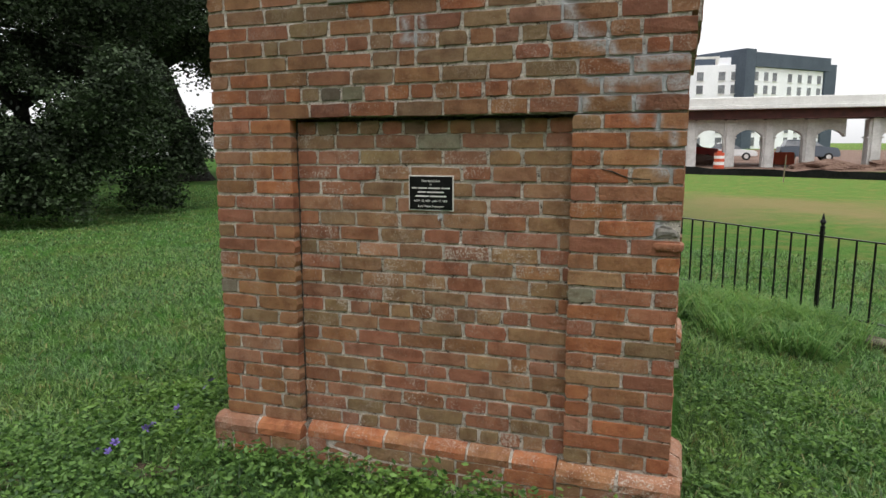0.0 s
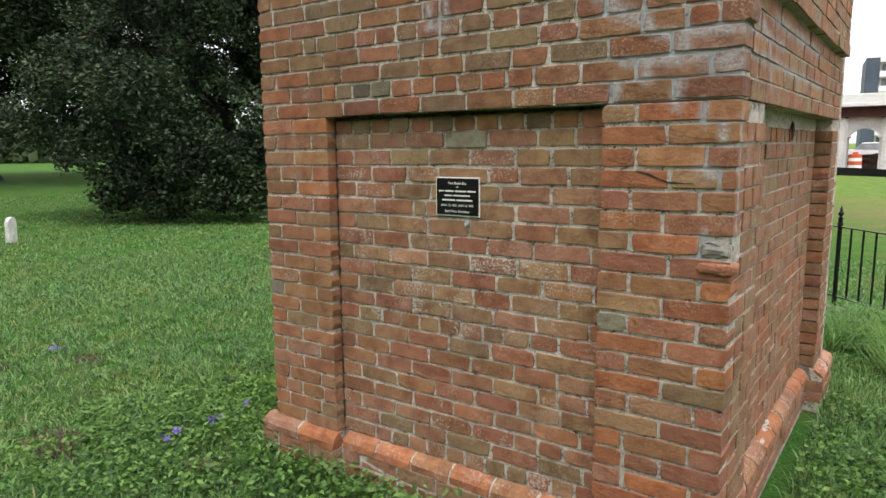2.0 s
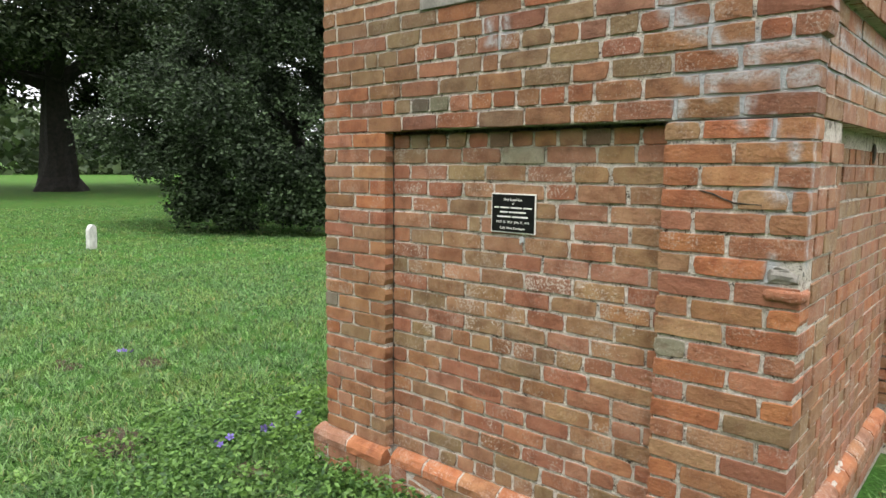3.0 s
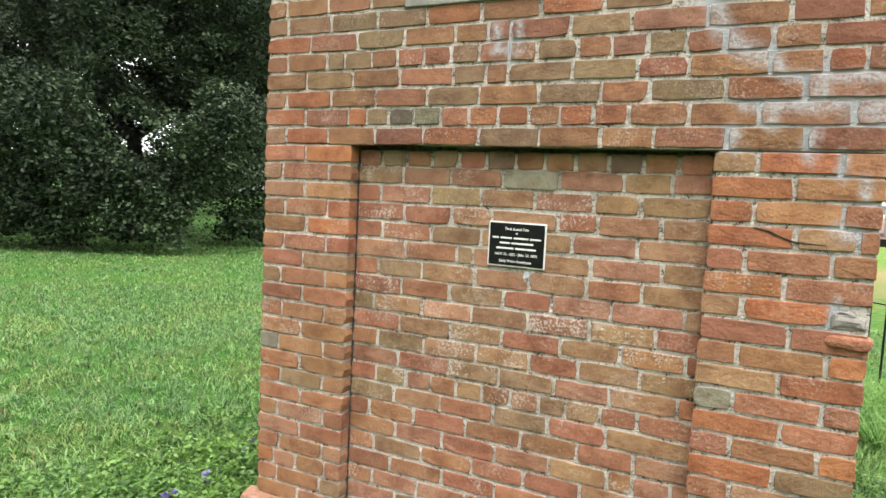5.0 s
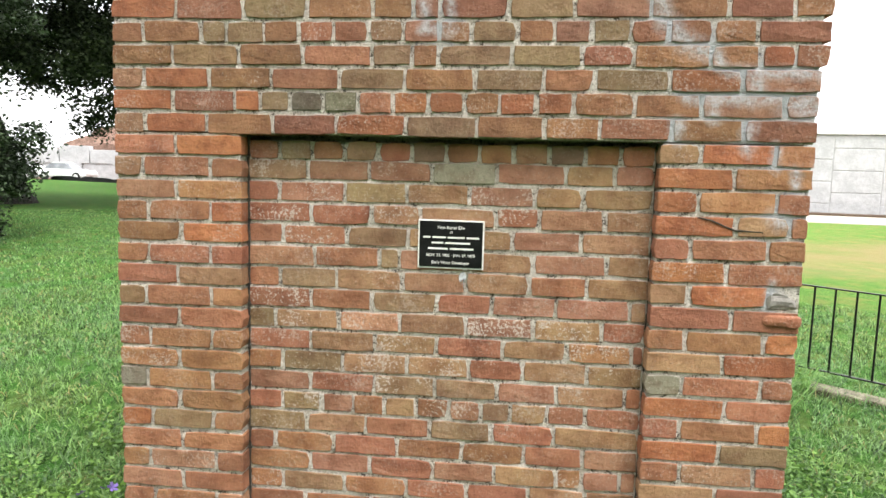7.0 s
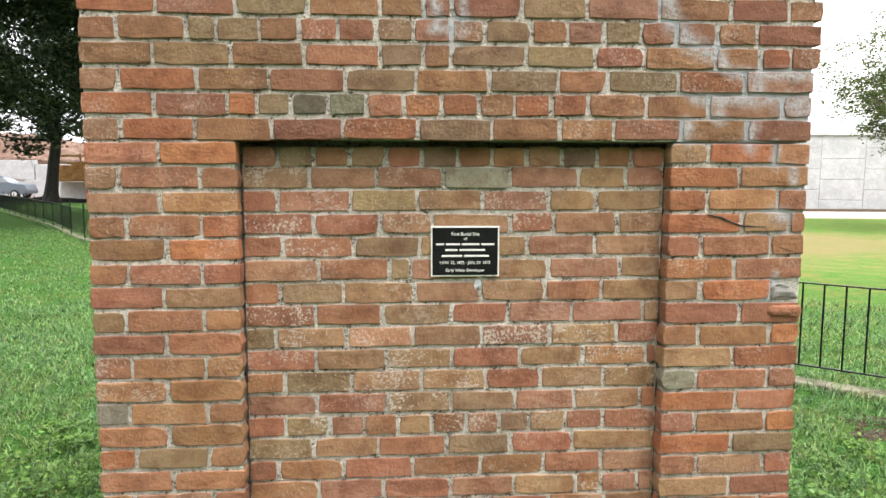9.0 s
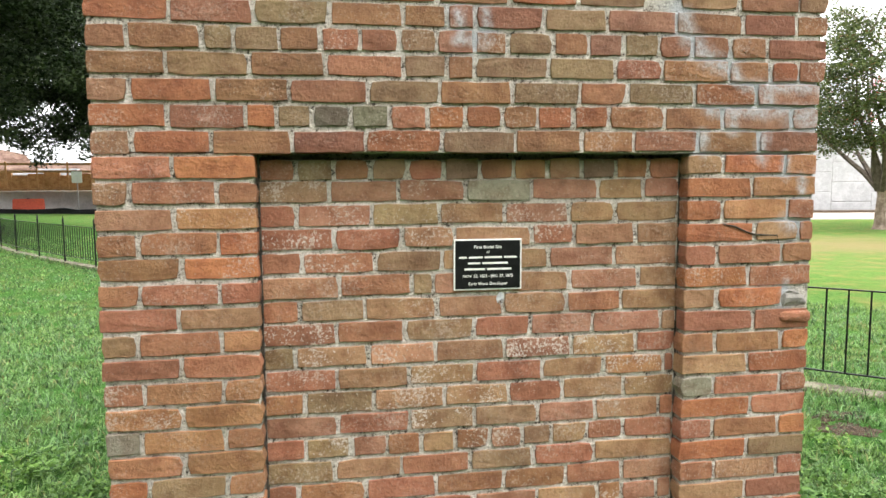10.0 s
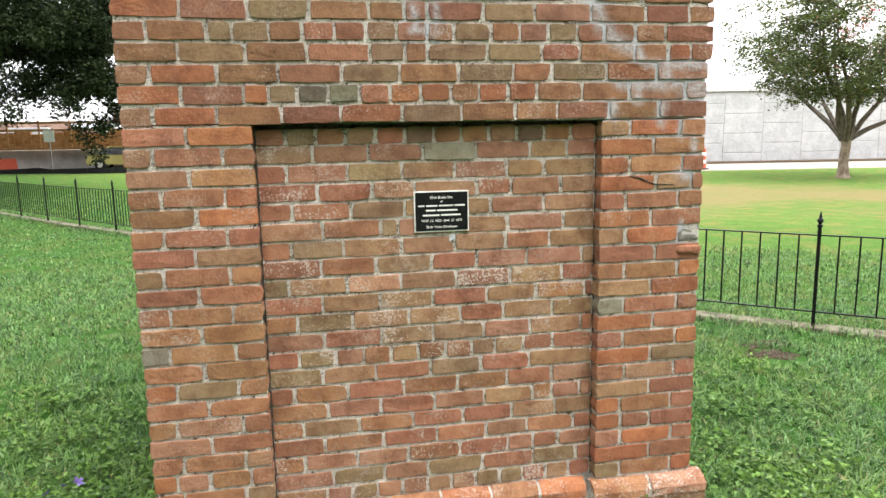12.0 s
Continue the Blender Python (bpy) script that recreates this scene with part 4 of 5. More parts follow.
def weed_places(n, seed):
    r = np.random.default_rng(seed)
    k = 620
    u = r.random(k)
    side = r.random(k)
    off = 0.02 + 0.95 * r.random(k) ** 2.3
    px = np.where(side < 0.45, X0 - OUT - off * 1.3, np.where(side < 0.84, X0 - 0.3 + 2.5 * u, X1 + OUT + off * 1.6))
    py = np.where((side >= 0.45) & (side < 0.84), -OUT - 0.03 - off * 0.38, -0.9 + 3.3 * u)
    front = (side >= 0.45) & (side < 0.84)
    ph = np.where(front, r.uniform(0.05, 0.20, k), r.uniform(0.03, 0.11, k))
    bed = r.random(k) < 0.42  # a thick bed beside each corner of the front
    east = r.random(k) < 0.3
    px = np.where(bed, np.where(east, r.normal(1.50, 0.26, k), r.normal(-1.62, 0.30, k)), px)
    py = np.where(bed, np.where(east, r.normal(0.9, 0.75, k), r.normal(0.05, 0.50, k)), py)
    ph = np.where(bed, r.uniform(0.06, 0.13, k), ph)
    c = r.integers(0, k, n)
    x, y = px[c] + r.normal(0, 0.06, n), py[c] + r.normal(0, 0.05, n)
    z = 0.012 + ph[c] * r.random(n) ** 0.8
    keep = outside(x, y, 0.0) & ~(np.hypot(x + 1.30, y + 0.22) < 0.14)
    return np.stack([x, y, z], 1)[keep]


weeds = new("weeds", leaf_mesh("weeds", weed_places(36000, 21), (0.017, 0.046), 22, M_WEED, 0.35, 0.5))
tagged(weeds, "low broad-leaved clover and weeds round the footing", "weeds", kind="stuff")


# violet blossoms scattered low in the grass
def blossom_mesh():
    bm = bmesh.new()
    for k in range(5):
        a = k * 2 * math.pi / 5
        d, e = Vector((math.cos(a), math.sin(a), 0.35)), Vector((-math.sin(a), math.cos(a), 0))
        pts = [Vector((0, 0, 0)), d * 0.010 - e * 0.006, d * 0.018 - e * 0.004 + Vector((0, 0, 0.001)), d * 0.019 + e * 0.004, d * 0.010 + e * 0.006]
        bm.faces.new([bm.verts.new(p) for p in pts])
    bmesh.ops.solidify(bm, geom=bm.faces[:], thickness=0.0008)
    return mesh_of("blossom", bm, M_PETAL)


BLOSSOM = blossom_mesh()
flower_rng = random.Random(4)
for i in range(18):
    fx, fy = flower_rng.choice(((-1.63, 0.67), (-1.535, 0.224), (-1.61, -0.07), (-1.54, -0.045), (-1.51, -0.28), (-1.66, 0.15), (-1.60, 0.61), (-3.62, 0.07), (-1.51, 0.16)))
    px, py = fx + flower_rng.gauss(0, 0.06), fy + flower_rng.gauss(0, 0.06)
    ob = new("violet_flower", BLOSSOM)
    s = flower_rng.uniform(0.9, 1.4)
    ob.matrix_basis = pose(px, py, flower_rng.uniform(0.09, 0.135), flower_rng.uniform(-40, 40), flower_rng.uniform(-40, 40), flower_rng.uniform(0, 360)) @ Matrix.Diagonal((s, s, s, 1))
    tagged(ob, "small violet blossom low in the grass", "flower", "violets in the grass", "stuff")


# bare earth spots
def soil_patch(x, y, rx, ry, seed):
    r = random.Random(seed)
    bm = bmesh.new()
    n = 28
    shift = Vector((seed * 3.7, 0, 0))
    top = bm.verts.new((0, 0, 0.018))
    rings = []
    for f in (0.25, 0.5, 0.75, 1.0, 1.2):
        ring = []
        for k in range(n):
            a = 2 * math.pi * k / n
            d = f * (1 + 0.55 * noise.noise(Vector((math.cos(a) * 1.6, math.sin(a) * 1.6, 0)) + shift))
            h = 0.020 * (1 - f) + 0.012 * noise.noise(Vector((rx * d * math.cos(a), ry * d * math.sin(a), 0)) * 40 + shift) + (0.002 if f < 1.1 else -0.012)
            ring.append(bm.verts.new((rx * d * math.cos(a), ry * d * math.sin(a), h)))
        rings.append(ring)
    for k in range(n):
        bm.faces.new((top, rings[0][k], rings[0][(k + 1) % n]))
        for p, q in zip(rings, rings[1:]):
            bm.faces.new((p[k], q[k], q[(k + 1) % n], p[(k + 1) % n]))
    for _ in range(26):
        a, d, s = r.uniform(0, 2 * math.pi), r.random() ** 0.5, r.uniform(0.004, 0.012)
        crumb = bmesh.new()
        bmesh.ops.create_icosphere(crumb, subdivisions=1, radius=s)
        for v in crumb.verts:
            v.co += Vector((rx * d * math.cos(a), ry * d * math.sin(a), 0.010 + s * 0.3)) + v.co * 0.5 * noise.noise(v.co * 150)
        join_bm(bm, crumb)
    return solid("soil_patch", bm, M_DUG, "small bare patch of crumbly brown soil in the lawn", "soil", at=pose(x, y, float(ground_height(np.float64(x), np.float64(y))) + 0.004))


soil_patch(-2.12, -0.53, 0.26, 0.16, 1)
soil_patch(-1.30, -0.22, 0.16, 0.12, 4)
soil_patch(2.80, 1.90, 0.17, 0.11, 2)
soil_patch(2.95, 2.14, 0.20, 0.08, 5)
soil_patch(-3.50, 0.29, 0.12, 0.09, 3)
soil_patch(-3.9, -0.2, 0.16, 0.09, 6)


# ---- trees ----
def limb_path(r, start, direction, length, steps, droop):
    pts, d = [start.copy()], direction.normalized()
    for i in range(steps):
        d = (d + Vector((r.uniform(-0.25, 0.25), r.uniform(-0.25, 0.25), r.uniform(-0.2, 0.2) - droop))).normalized()
        pts.append(pts[-1] + d * length / steps)
    return pts


def tree(name, at, trunk_h, trunk_r, limbs, clusters, leaves, leaf_size, seed, bark, leaf, label, spread, lean=(0, 0), group="", leaf_flat=0.6):
    """A tapered, flared trunk with drooping limbs; clusters of leaves fill the crown. clusters: (x, y, z, radius, weight) from the foot."""
    r = random.Random(seed)
    root = thing(name, at, label, "tree", group)
    top = Vector((lean[0], lean[1], trunk_h))
    path = [Vector((lean[0] * (f ** 1.3), lean[1] * f, trunk_h * f - (0.15 if f == 0 else 0))) for f in (0, 0.04, 0.12, 0.3, 0.6, 1.0)]
    part("trunk", tube(path, [trunk_r * k for k in (1.75, 1.45, 1.15, 1.0, 0.9, 0.72)], 14), bark, root, "dark ridged trunk flaring at the foot")
    for i in range(limbs):
        a = 2 * math.pi * (i + r.uniform(-0.3, 0.3)) / limbs
        p = limb_path(r, top - Vector((0, 0, r.uniform(0, trunk_h * 0.15))), Vector((math.cos(a), math.sin(a), r.uniform(0.3, 1.1))), spread * r.uniform(0.7, 1.1), 7, 0.05)
        limb = part("limb", tube(p, [trunk_r * k for k in (0.5, 0.42, 0.34, 0.27, 0.2, 0.13, 0.08, 0.04)], 7), bark, root)
        b = bmesh.new()
        for j in (2, 3, 4, 5, 6):
            q = limb_path(r, p[j], Vector((r.uniform(-1, 1), r.uniform(-1, 1), r.uniform(-0.4, 0.8))), spread * 0.4, 5, 0.08)
            join_bm(b, tube(q, [trunk_r * k for k in (0.14, 0.10, 0.07, 0.05, 0.03, 0.015)], 5))
        tagged(part("twig_spray", b, bark, limb), kind="stuff")
    g = np.random.default_rng(seed)
    c = np.array(clusters, dtype=float)
    wgt = c[:, 4] * c[:, 3] ** 2
    pick = g.choice(len(c), leaves // 26, p=wgt / wgt.sum())
    off = g.normal(size=(len(pick), 3))
    off /= np.linalg.norm(off, axis=1, keepdims=True)
    off *= (g.random(len(pick)) ** 0.4)[:, None] * c[pick, 3][:, None] * np.array([1, 1, 0.75])
    sprig = c[pick, :3] + off
    lp = np.repeat(sprig, 26, axis=0) + g.normal(size=(len(sprig) * 26, 3)) * np.array([0.12, 0.12, 0.08]) * (leaf_size[1] / 0.13)
    lp[:, 2] = np.maximum(lp[:, 2], 0.12)
    crown = new("crown", leaf_mesh("crown", lp, leaf_size, seed + 1, leaf, leaf_flat))
    crown.parent = root
    tagged(crown, "dense dark green foliage with ragged gaps", kind="stuff")
    return root


def crown_clusters(seed, n, centre, radii, size, low=0.3, shell=0.35):
    r = np.random.default_rng(seed)
    out = []
    while len(out) < n:
        d = r.normal(size=3)
        d /= np.linalg.norm(d)
        p = np.array(centre) + d * np.array(radii) * (shell + (1 - shell) * r.random() ** 0.6)
        if p[2] > low:
            out.append((p[0], p[1], p[2], r.uniform(*size), 1.0))
    return out


# oak whose boughs hang to the lawn
hang = crown_clusters(31, 300, (0.3, 0, 5.4), (4.0, 4.2, 4.8), (0.3, 0.65), 0.9, 0.15)
hang += [(x, y, z, s, 1.7) for x, y, z, s in ((1.3, -3.4, 0.8, 0.75), (0.9, -3.8, 1.6, 0.9), (2.3, -3.0, 1.6, 0.9), (3.0, -2.2, 1.3, 0.75), (3.7, -1.8, 2.2, 0.7), (-0.5, -4.0, 1.9, 0.8), (-1.7, -4.0, 2.2, 0.9), (2.7, -2.7, 0.8, 0.6), (4.0, -1.1, 1.7, 0.65), (4.3, -1.2, 2.8, 0.8), (1.8, -3.5, 2.6, 1.1), (0.2, -3.9, 3.0, 1.1), (1.9, -3.2, 0.5, 0.5), (3.4, -2.0, 0.55, 0.55), (1.9, -3.1, 0.6, 0.6), (2.3, -2.8, 1.0, 0.6), (2.8, -2.4, 0.6, 0.55), (3.3, -1.9, 0.9, 0.55), (1.4, -3.4, 1.1, 0.6), (1.0, -3.6, 0.6, 0.5), (2.6, -2.6, 1.5, 0.6), (3.7, -1.6, 1.3, 0.5), (3.25, 0.7, 0.45, 0.45), (3.2, 1.0, 1.1, 0.6), (3.0, 0.9, 1.9, 0.75), (3.5, 1.4, 1.25, 0.5), (2.7, 0.4, 0.5, 0.5), (2.6, 0.2, 1.4, 0.7), (2.9, 0.4, 2.7, 0.9), (3.5, 1.6, 2.0, 0.5))]
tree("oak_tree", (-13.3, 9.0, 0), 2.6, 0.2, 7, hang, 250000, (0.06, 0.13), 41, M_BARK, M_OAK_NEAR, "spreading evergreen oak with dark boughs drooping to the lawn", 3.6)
big = crown_clusters(51, 170, (0.5, 0, 8.8), (11.0, 9.0, 5.0), (0.8, 1.6), 3.4, 0.2)
big += [(x, y, z, s, 0.5) for x, y, z, s in ((3.2, -2, 4.2, 1.2), (4.6, -1, 3.6, 1.3), (5.8, -1, 3.9, 1.2), (6.8, 0, 3.3, 1.2), (2.4, -2, 5.0, 1.2), (7.6, 1, 4.4, 1.3), (5.2, 0, 5.2, 1.5), (4.0, -1, 2.8, 0.6), (6.4, 0, 2.6, 0.6), (2.6, 2, 3.3, 0.5), (3.2, 2, 2.6, 0.5), (3.9, 2, 3.4, 0.6))]
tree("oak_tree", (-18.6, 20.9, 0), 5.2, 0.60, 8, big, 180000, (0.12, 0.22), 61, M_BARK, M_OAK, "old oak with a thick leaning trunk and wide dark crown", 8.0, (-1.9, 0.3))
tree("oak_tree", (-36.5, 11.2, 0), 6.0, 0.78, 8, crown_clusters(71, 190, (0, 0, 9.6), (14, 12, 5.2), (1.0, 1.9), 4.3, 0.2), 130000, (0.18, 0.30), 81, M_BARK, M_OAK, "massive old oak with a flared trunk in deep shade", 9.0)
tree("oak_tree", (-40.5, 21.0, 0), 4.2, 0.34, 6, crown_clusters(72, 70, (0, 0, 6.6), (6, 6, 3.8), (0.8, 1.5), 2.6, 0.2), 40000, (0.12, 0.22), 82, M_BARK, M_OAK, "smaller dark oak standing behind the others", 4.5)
shade = crown_clusters(91, 95, (1.2, 0, 9.4), (9.8, 7.0, 5.8), (0.7, 1.5), 4.0, 0.2)
shade += crown_clusters(96, 55, (7.4, -2, 9.2), (4.8, 4.0, 5.2), (0.6, 1.3), 3.8, 0.2)
shade += [(x, y, z, s, 0.9) for x, y, z, s in ((8.0, -3, 3.6, 1.0), (8.6, -3, 2.5, 0.7), (9.3, -3, 1.7, 0.6), (10.0, -3, 2.7, 0.8), (10.6, -3, 3.7, 0.9), (9.5, -3, 0.95, 0.4), (11.2, -3, 2.6, 0.7), (11.5, -3, 1.7, 0.5), (4.6, -3, 4.2, 0.8), (5.4, -3, 3.3, 0.7), (3.4, -3, 4.6, 1.0), (-3, -3, 4.4, 1.2), (-5, -3, 4.2, 1.1), (11.6, -3, 4.6, 1.1))]
shade += crown_clusters(97, 34, (9.6, -3, 6.4), (3.0, 2.0, 3.2), (0.6, 1.1), 3.8, 0.2)
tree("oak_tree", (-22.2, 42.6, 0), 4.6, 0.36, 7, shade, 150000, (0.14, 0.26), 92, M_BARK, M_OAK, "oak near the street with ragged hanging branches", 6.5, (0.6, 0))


M_LIMB = mottled("myrtle_limb", [(0.3, (0.06, 0.045, 0.034)), (0.7, (0.14, 0.11, 0.085))], 6, 0.85, 0.5, 0.01)


def myrtle(at):
    r = random.Random(8)
    root = thing("crape_myrtle", at, "crape myrtle with pale twisted trunk, airy green crown and red blossom", "tree")
    trunk = tube([Vector((0, 0, -0.1)), Vector((0.02, 0, 0.15)), Vector((0.0, 0, 0.6)), Vector((0.05, 0, 1.15)), Vector((0.04, 0, 1.5))], [0.30, 0.19, 0.145, 0.15, 0.18], 12)
    part("trunk", trunk, M_MYRTLE_BARK, root, "pale fluted trunk")
    tips = []
    for i in range(9):
        a = i * 2 * math.pi / 9 + r.uniform(-0.2, 0.2)
        out = r.uniform(0.7, 1.9)
        p = limb_path(r, Vector((0.1 * math.cos(a), 0.1 * math.sin(a), 1.35)), Vector((math.cos(a) * out, math.sin(a) * out, 1.7)), r.uniform(4.8, 6.4), 7, 0.06)
        limb = part("limb", tube(p, [0.11, 0.09, 0.07, 0.055, 0.042, 0.03, 0.02, 0.01], 7), M_LIMB, root)
        b = bmesh.new()
        for j in (2, 3, 4, 5, 6, 7):
            for _ in range(2):
                q = limb_path(r, p[j], Vector((r.uniform(-1, 1) + math.cos(a), r.uniform(-1, 1) + math.sin(a), r.uniform(0.0, 1.0))), r.uniform(0.8, 1.6), 5, 0.0)
                join_bm(b, tube(q, [0.028, 0.022, 0.016, 0.012, 0.008, 0.004], 5))
                tips += q[2:]
        tagged(part("twig_spray", b, M_LIMB, limb), kind="stuff")
        tips += p[4:]
    g = np.random.default_rng(12)
    t = np.array([tuple(p) for p in tips])
    t = t[(t[:, 2] > 2.9) & (t[:, 2] < 7.6 - 0.11 * (t[:, 0] ** 2 + t[:, 1] ** 2))]
    c = t[g.integers(0, len(t), 1000)] + g.normal(size=(1000, 3)) * 0.22
    e = g.normal(size=(420, 3))
    e = e / np.linalg.norm(e, axis=1, keepdims=True) * (0.6 + 0.4 * g.random((420, 1))) * np.array([4.4, 4.4, 2.8]) + np.array([0, 0, 4.9])
    c = np.concatenate([c, e[e[:, 2] > 2.9 + 0.22 * np.hypot(e[:, 0], e[:, 1])]])
    lp = np.repeat(c, 32, axis=0) + g.normal(size=(len(c) * 32, 3)) * np.array([0.19, 0.19, 0.09])
    crown = new("crown", leaf_mesh("crown", lp, (0.07, 0.145), 13, M_MYRTLE, 0.4))
    crown.parent = root
    tagged(crown, "airy olive-green leaves", kind="stuff")
    hi = c[(c[:, 2] > 3.4) & (c[:, 0] > 0.6)]
    fl = np.repeat(hi[g.integers(0, len(hi), 60)], 60, axis=0) + g.normal(size=(60 * 60, 3)) * 0.13
    bl = new("blossom", leaf_mesh("blossom", fl, (0.05, 0.10), 14, M_RED_FLOWER, 0.8, 0.9))
    bl.parent = root
    tagged(bl, "clusters of red blossom", kind="stuff")
    return root


myrtle((18.0, 18.7, 0))


# far woods
def far_woods():
    g = np.random.default_rng(15)
    n = 2600
    a = np.radians(g.uniform(-118, -42, n))
    d = g.uniform(85, 130, n)
    bump_h = 6.0 + 2.5 * np.sin(a * 23) + 1.5 * np.sin(a * 51)
    c = np.stack([d * np.sin(a), d * np.cos(a), np.abs(g.random(n)) * bump_h + 0.4], 1)
    lp = np.repeat(c, 12, axis=0) + g.normal(size=(n * 12, 3)) * 0.9
    lp[:, 2] = np.maximum(lp[:, 2], 0.2)
    return tagged(new("far_woods", leaf_mesh("far_woods", lp, (0.7, 1.5), 16, M_OAK_FAR, 0.8, 0.8)), "distant line of dark green trees", "trees", kind="stuff")


far_woods()


# added oaks, never in view, that keep low sky light off the front
def blocker_woods():
    g = np.random.default_rng(25)
    n = 1500
    a = np.radians(g.uniform(95, 265, n))
    d = g.uniform(24, 34, n)
    c = np.stack([d * np.sin(a), d * np.cos(a), g.random(n) * (9.0 + 2.5 * np.sin(a * 9)) + 0.6], 1)
    lp = np.repeat(c, 14, axis=0) + g.normal(size=(n * 14, 3)) * 0.7
    lp[:, 2] = np.maximum(lp[:, 2], 0.2)
    return tagged(new("sky_block_oaks", leaf_mesh("sky_block_oaks", lp, (0.6, 1.3), 26, M_OAK_FAR, 0.8, 0.8)), "added, unseen belt of dark green oaks that blocks low sky light", "trees", kind="stuff")


blocker_woods()

# ---- headstone and small posts ----
stone = bmesh.new()
prof = [(-0.11, 0), (-0.11, 0.36)] + [(-0.11 * math.cos(k * math.pi / 8), 0.36 + 0.11 * math.sin(k * math.pi / 8)) for k in range(1, 8)] + [(0.11, 0.36), (0.11, 0)]
f = stone.faces.new([stone.verts.new((x, -0.035, z - 0.03)) for x, z in prof])
ext = bmesh.ops.extrude_face_region(stone, geom=[f])
bmesh.ops.translate(stone, vec=(0, 0.07, 0), verts=[v for v in ext["geom"] if isinstance(v, bmesh.types.BMVert)])
bmesh.ops.bevel(stone, geom=stone.edges[:], offset=0.006, segments=1, affect="EDGES")
bmesh.ops.recalc_face_normals(stone, faces=stone.faces)
solid("headstone", stone, M_MARBLE, "small white marble headstone with rounded top, leaning in the lawn", "headstone", at=pose(-10.95, 2.75, 0, 4, -3, 125))
for px, py, h in ((-33.0, 16.0, 0.7), (-25.5, 17.5, 1.0)):
    solid("wooden_stump", boxes((-0.12, 0.12, -0.12, 0.12, 0, h), bevel=0.03), M_POST_WOOD, "short dark wooden stump in the grass", "stump", at=pose(px, py, 0))
solid("survey_stake", boxes((-0.02, 0.02, -0.012, 0.012, -0.05, 1.05), bevel=0.004), M_POST_WOOD, "thin wooden survey stake in the lawn", "stake", at=pose(4.9, 27.0, 0, 1, 2, 0))

# ---- street and building site ----
solid("road", boxes((-18, 60, -8.2, -1.5, -0.1, 0.012)), M_ROAD, "pale sandy street beyond the lawn", "road", "structure", at=pose(30, 31.6, 0, 0, 0, -9))
def site_edge(x):
    """Where the lawn ends and the building site begins."""
    return 29.9 - 0.455 * (x - 8.6)


yard = boxes((8.6, 60, 38.6, 150, -0.1, 0.010))
corners = [(8.6, site_edge(8.6) + 0.5), (8.6, 150), (-140, 150), (-140, site_edge(-140) + 0.5)]
for k in range(2):
    yard.faces.new([yard.verts.new((x, y, 0.010 - 0.11 * k)) for x, y in (corners if k else corners[::-1])])
solid("site_ground", yard, M_DIRT, "rust-coloured bare soil of the building site", "ground", "structure")


def silt_fence(x0, x1):
    bm = bmesh.new()
    n = int((x1 - x0) / 0.8)
    top, low, back = [], [], []
    r = random.Random(int(x0))
    for i in range(n + 1):
        x = x0 + (x1 - x0) * i / n
        yy = site_edge(x) + 0.12 * math.sin(i * 0.7) + r.uniform(-0.05, 0.05)
        low.append(bm.verts.new((x, yy, 0.0)))
        top.append(bm.verts.new((x, yy + r.uniform(-0.04, 0.04), 0.33 + r.uniform(-0.09, 0.06))))
    for i in range(n):
        bm.faces.new((low[i], low[i + 1], top[i + 1], top[i]))
    bmesh.ops.solidify(bm, geom=bm.faces[:], thickness=0.02)
    return solid("silt_fence", bm, M_SILT, "low black fabric silt fence along the lawn's edge", "fence")


silt_fence(-40, 11.5)


def arch_bent(x, y, span, label):
    """One bay of a concrete arcade: a pier with a shallow pilaster and the arch springing from it."""
    root = thing("arcade_bay", (x, y, 0), label, "bridge pier", "bays of the bridge arcade")
    part("pier", boxes((-0.34, 0.34, -0.4, 0.8, 0, 2.9), bevel=0.03), M_CONCRETE, root)
    part("pilaster", boxes((-0.2, 0.2, -0.52, -0.38, 0, 2.95), bevel=0.02), M_CONCRETE, root)
    part("springer", boxes((-0.42, 0.42, -0.46, 0.86, 1.78, 1.88), bevel=0.02), M_CONCRETE, root)
    bm = bmesh.new()
    a, b = 0.34, span - 0.34
    n = 12
    pts = [(a + (b - a) * k / n, 1.88 + 0.44 * math.sin(math.pi * k / n) ** 0.7) for k in range(n + 1)]
    rows = [[bm.verts.new((px, py, pz)) for px, pz in pts] + [bm.verts.new((px, py, 3.32)) for px, _ in pts] for py in (-0.3, 0.7)]
    m = n + 1
    for k in range(n):
        bm.faces.new((rows[0][k], rows[0][k + 1], rows[0][m + k + 1], rows[0][m + k]))
        bm.faces.new((rows[1][k + 1], rows[1][k], rows[1][m + k], rows[1][m + k + 1]))
        bm.faces.new((rows[0][k + 1], rows[0][k], rows[1][k], rows[1][k + 1]))
        bm.faces.new((rows[0][m + k], rows[0][m + k + 1], rows[1][m + k + 1], rows[1][m + k]))
    part("arch", bm, M_CONCRETE, root)
    return root


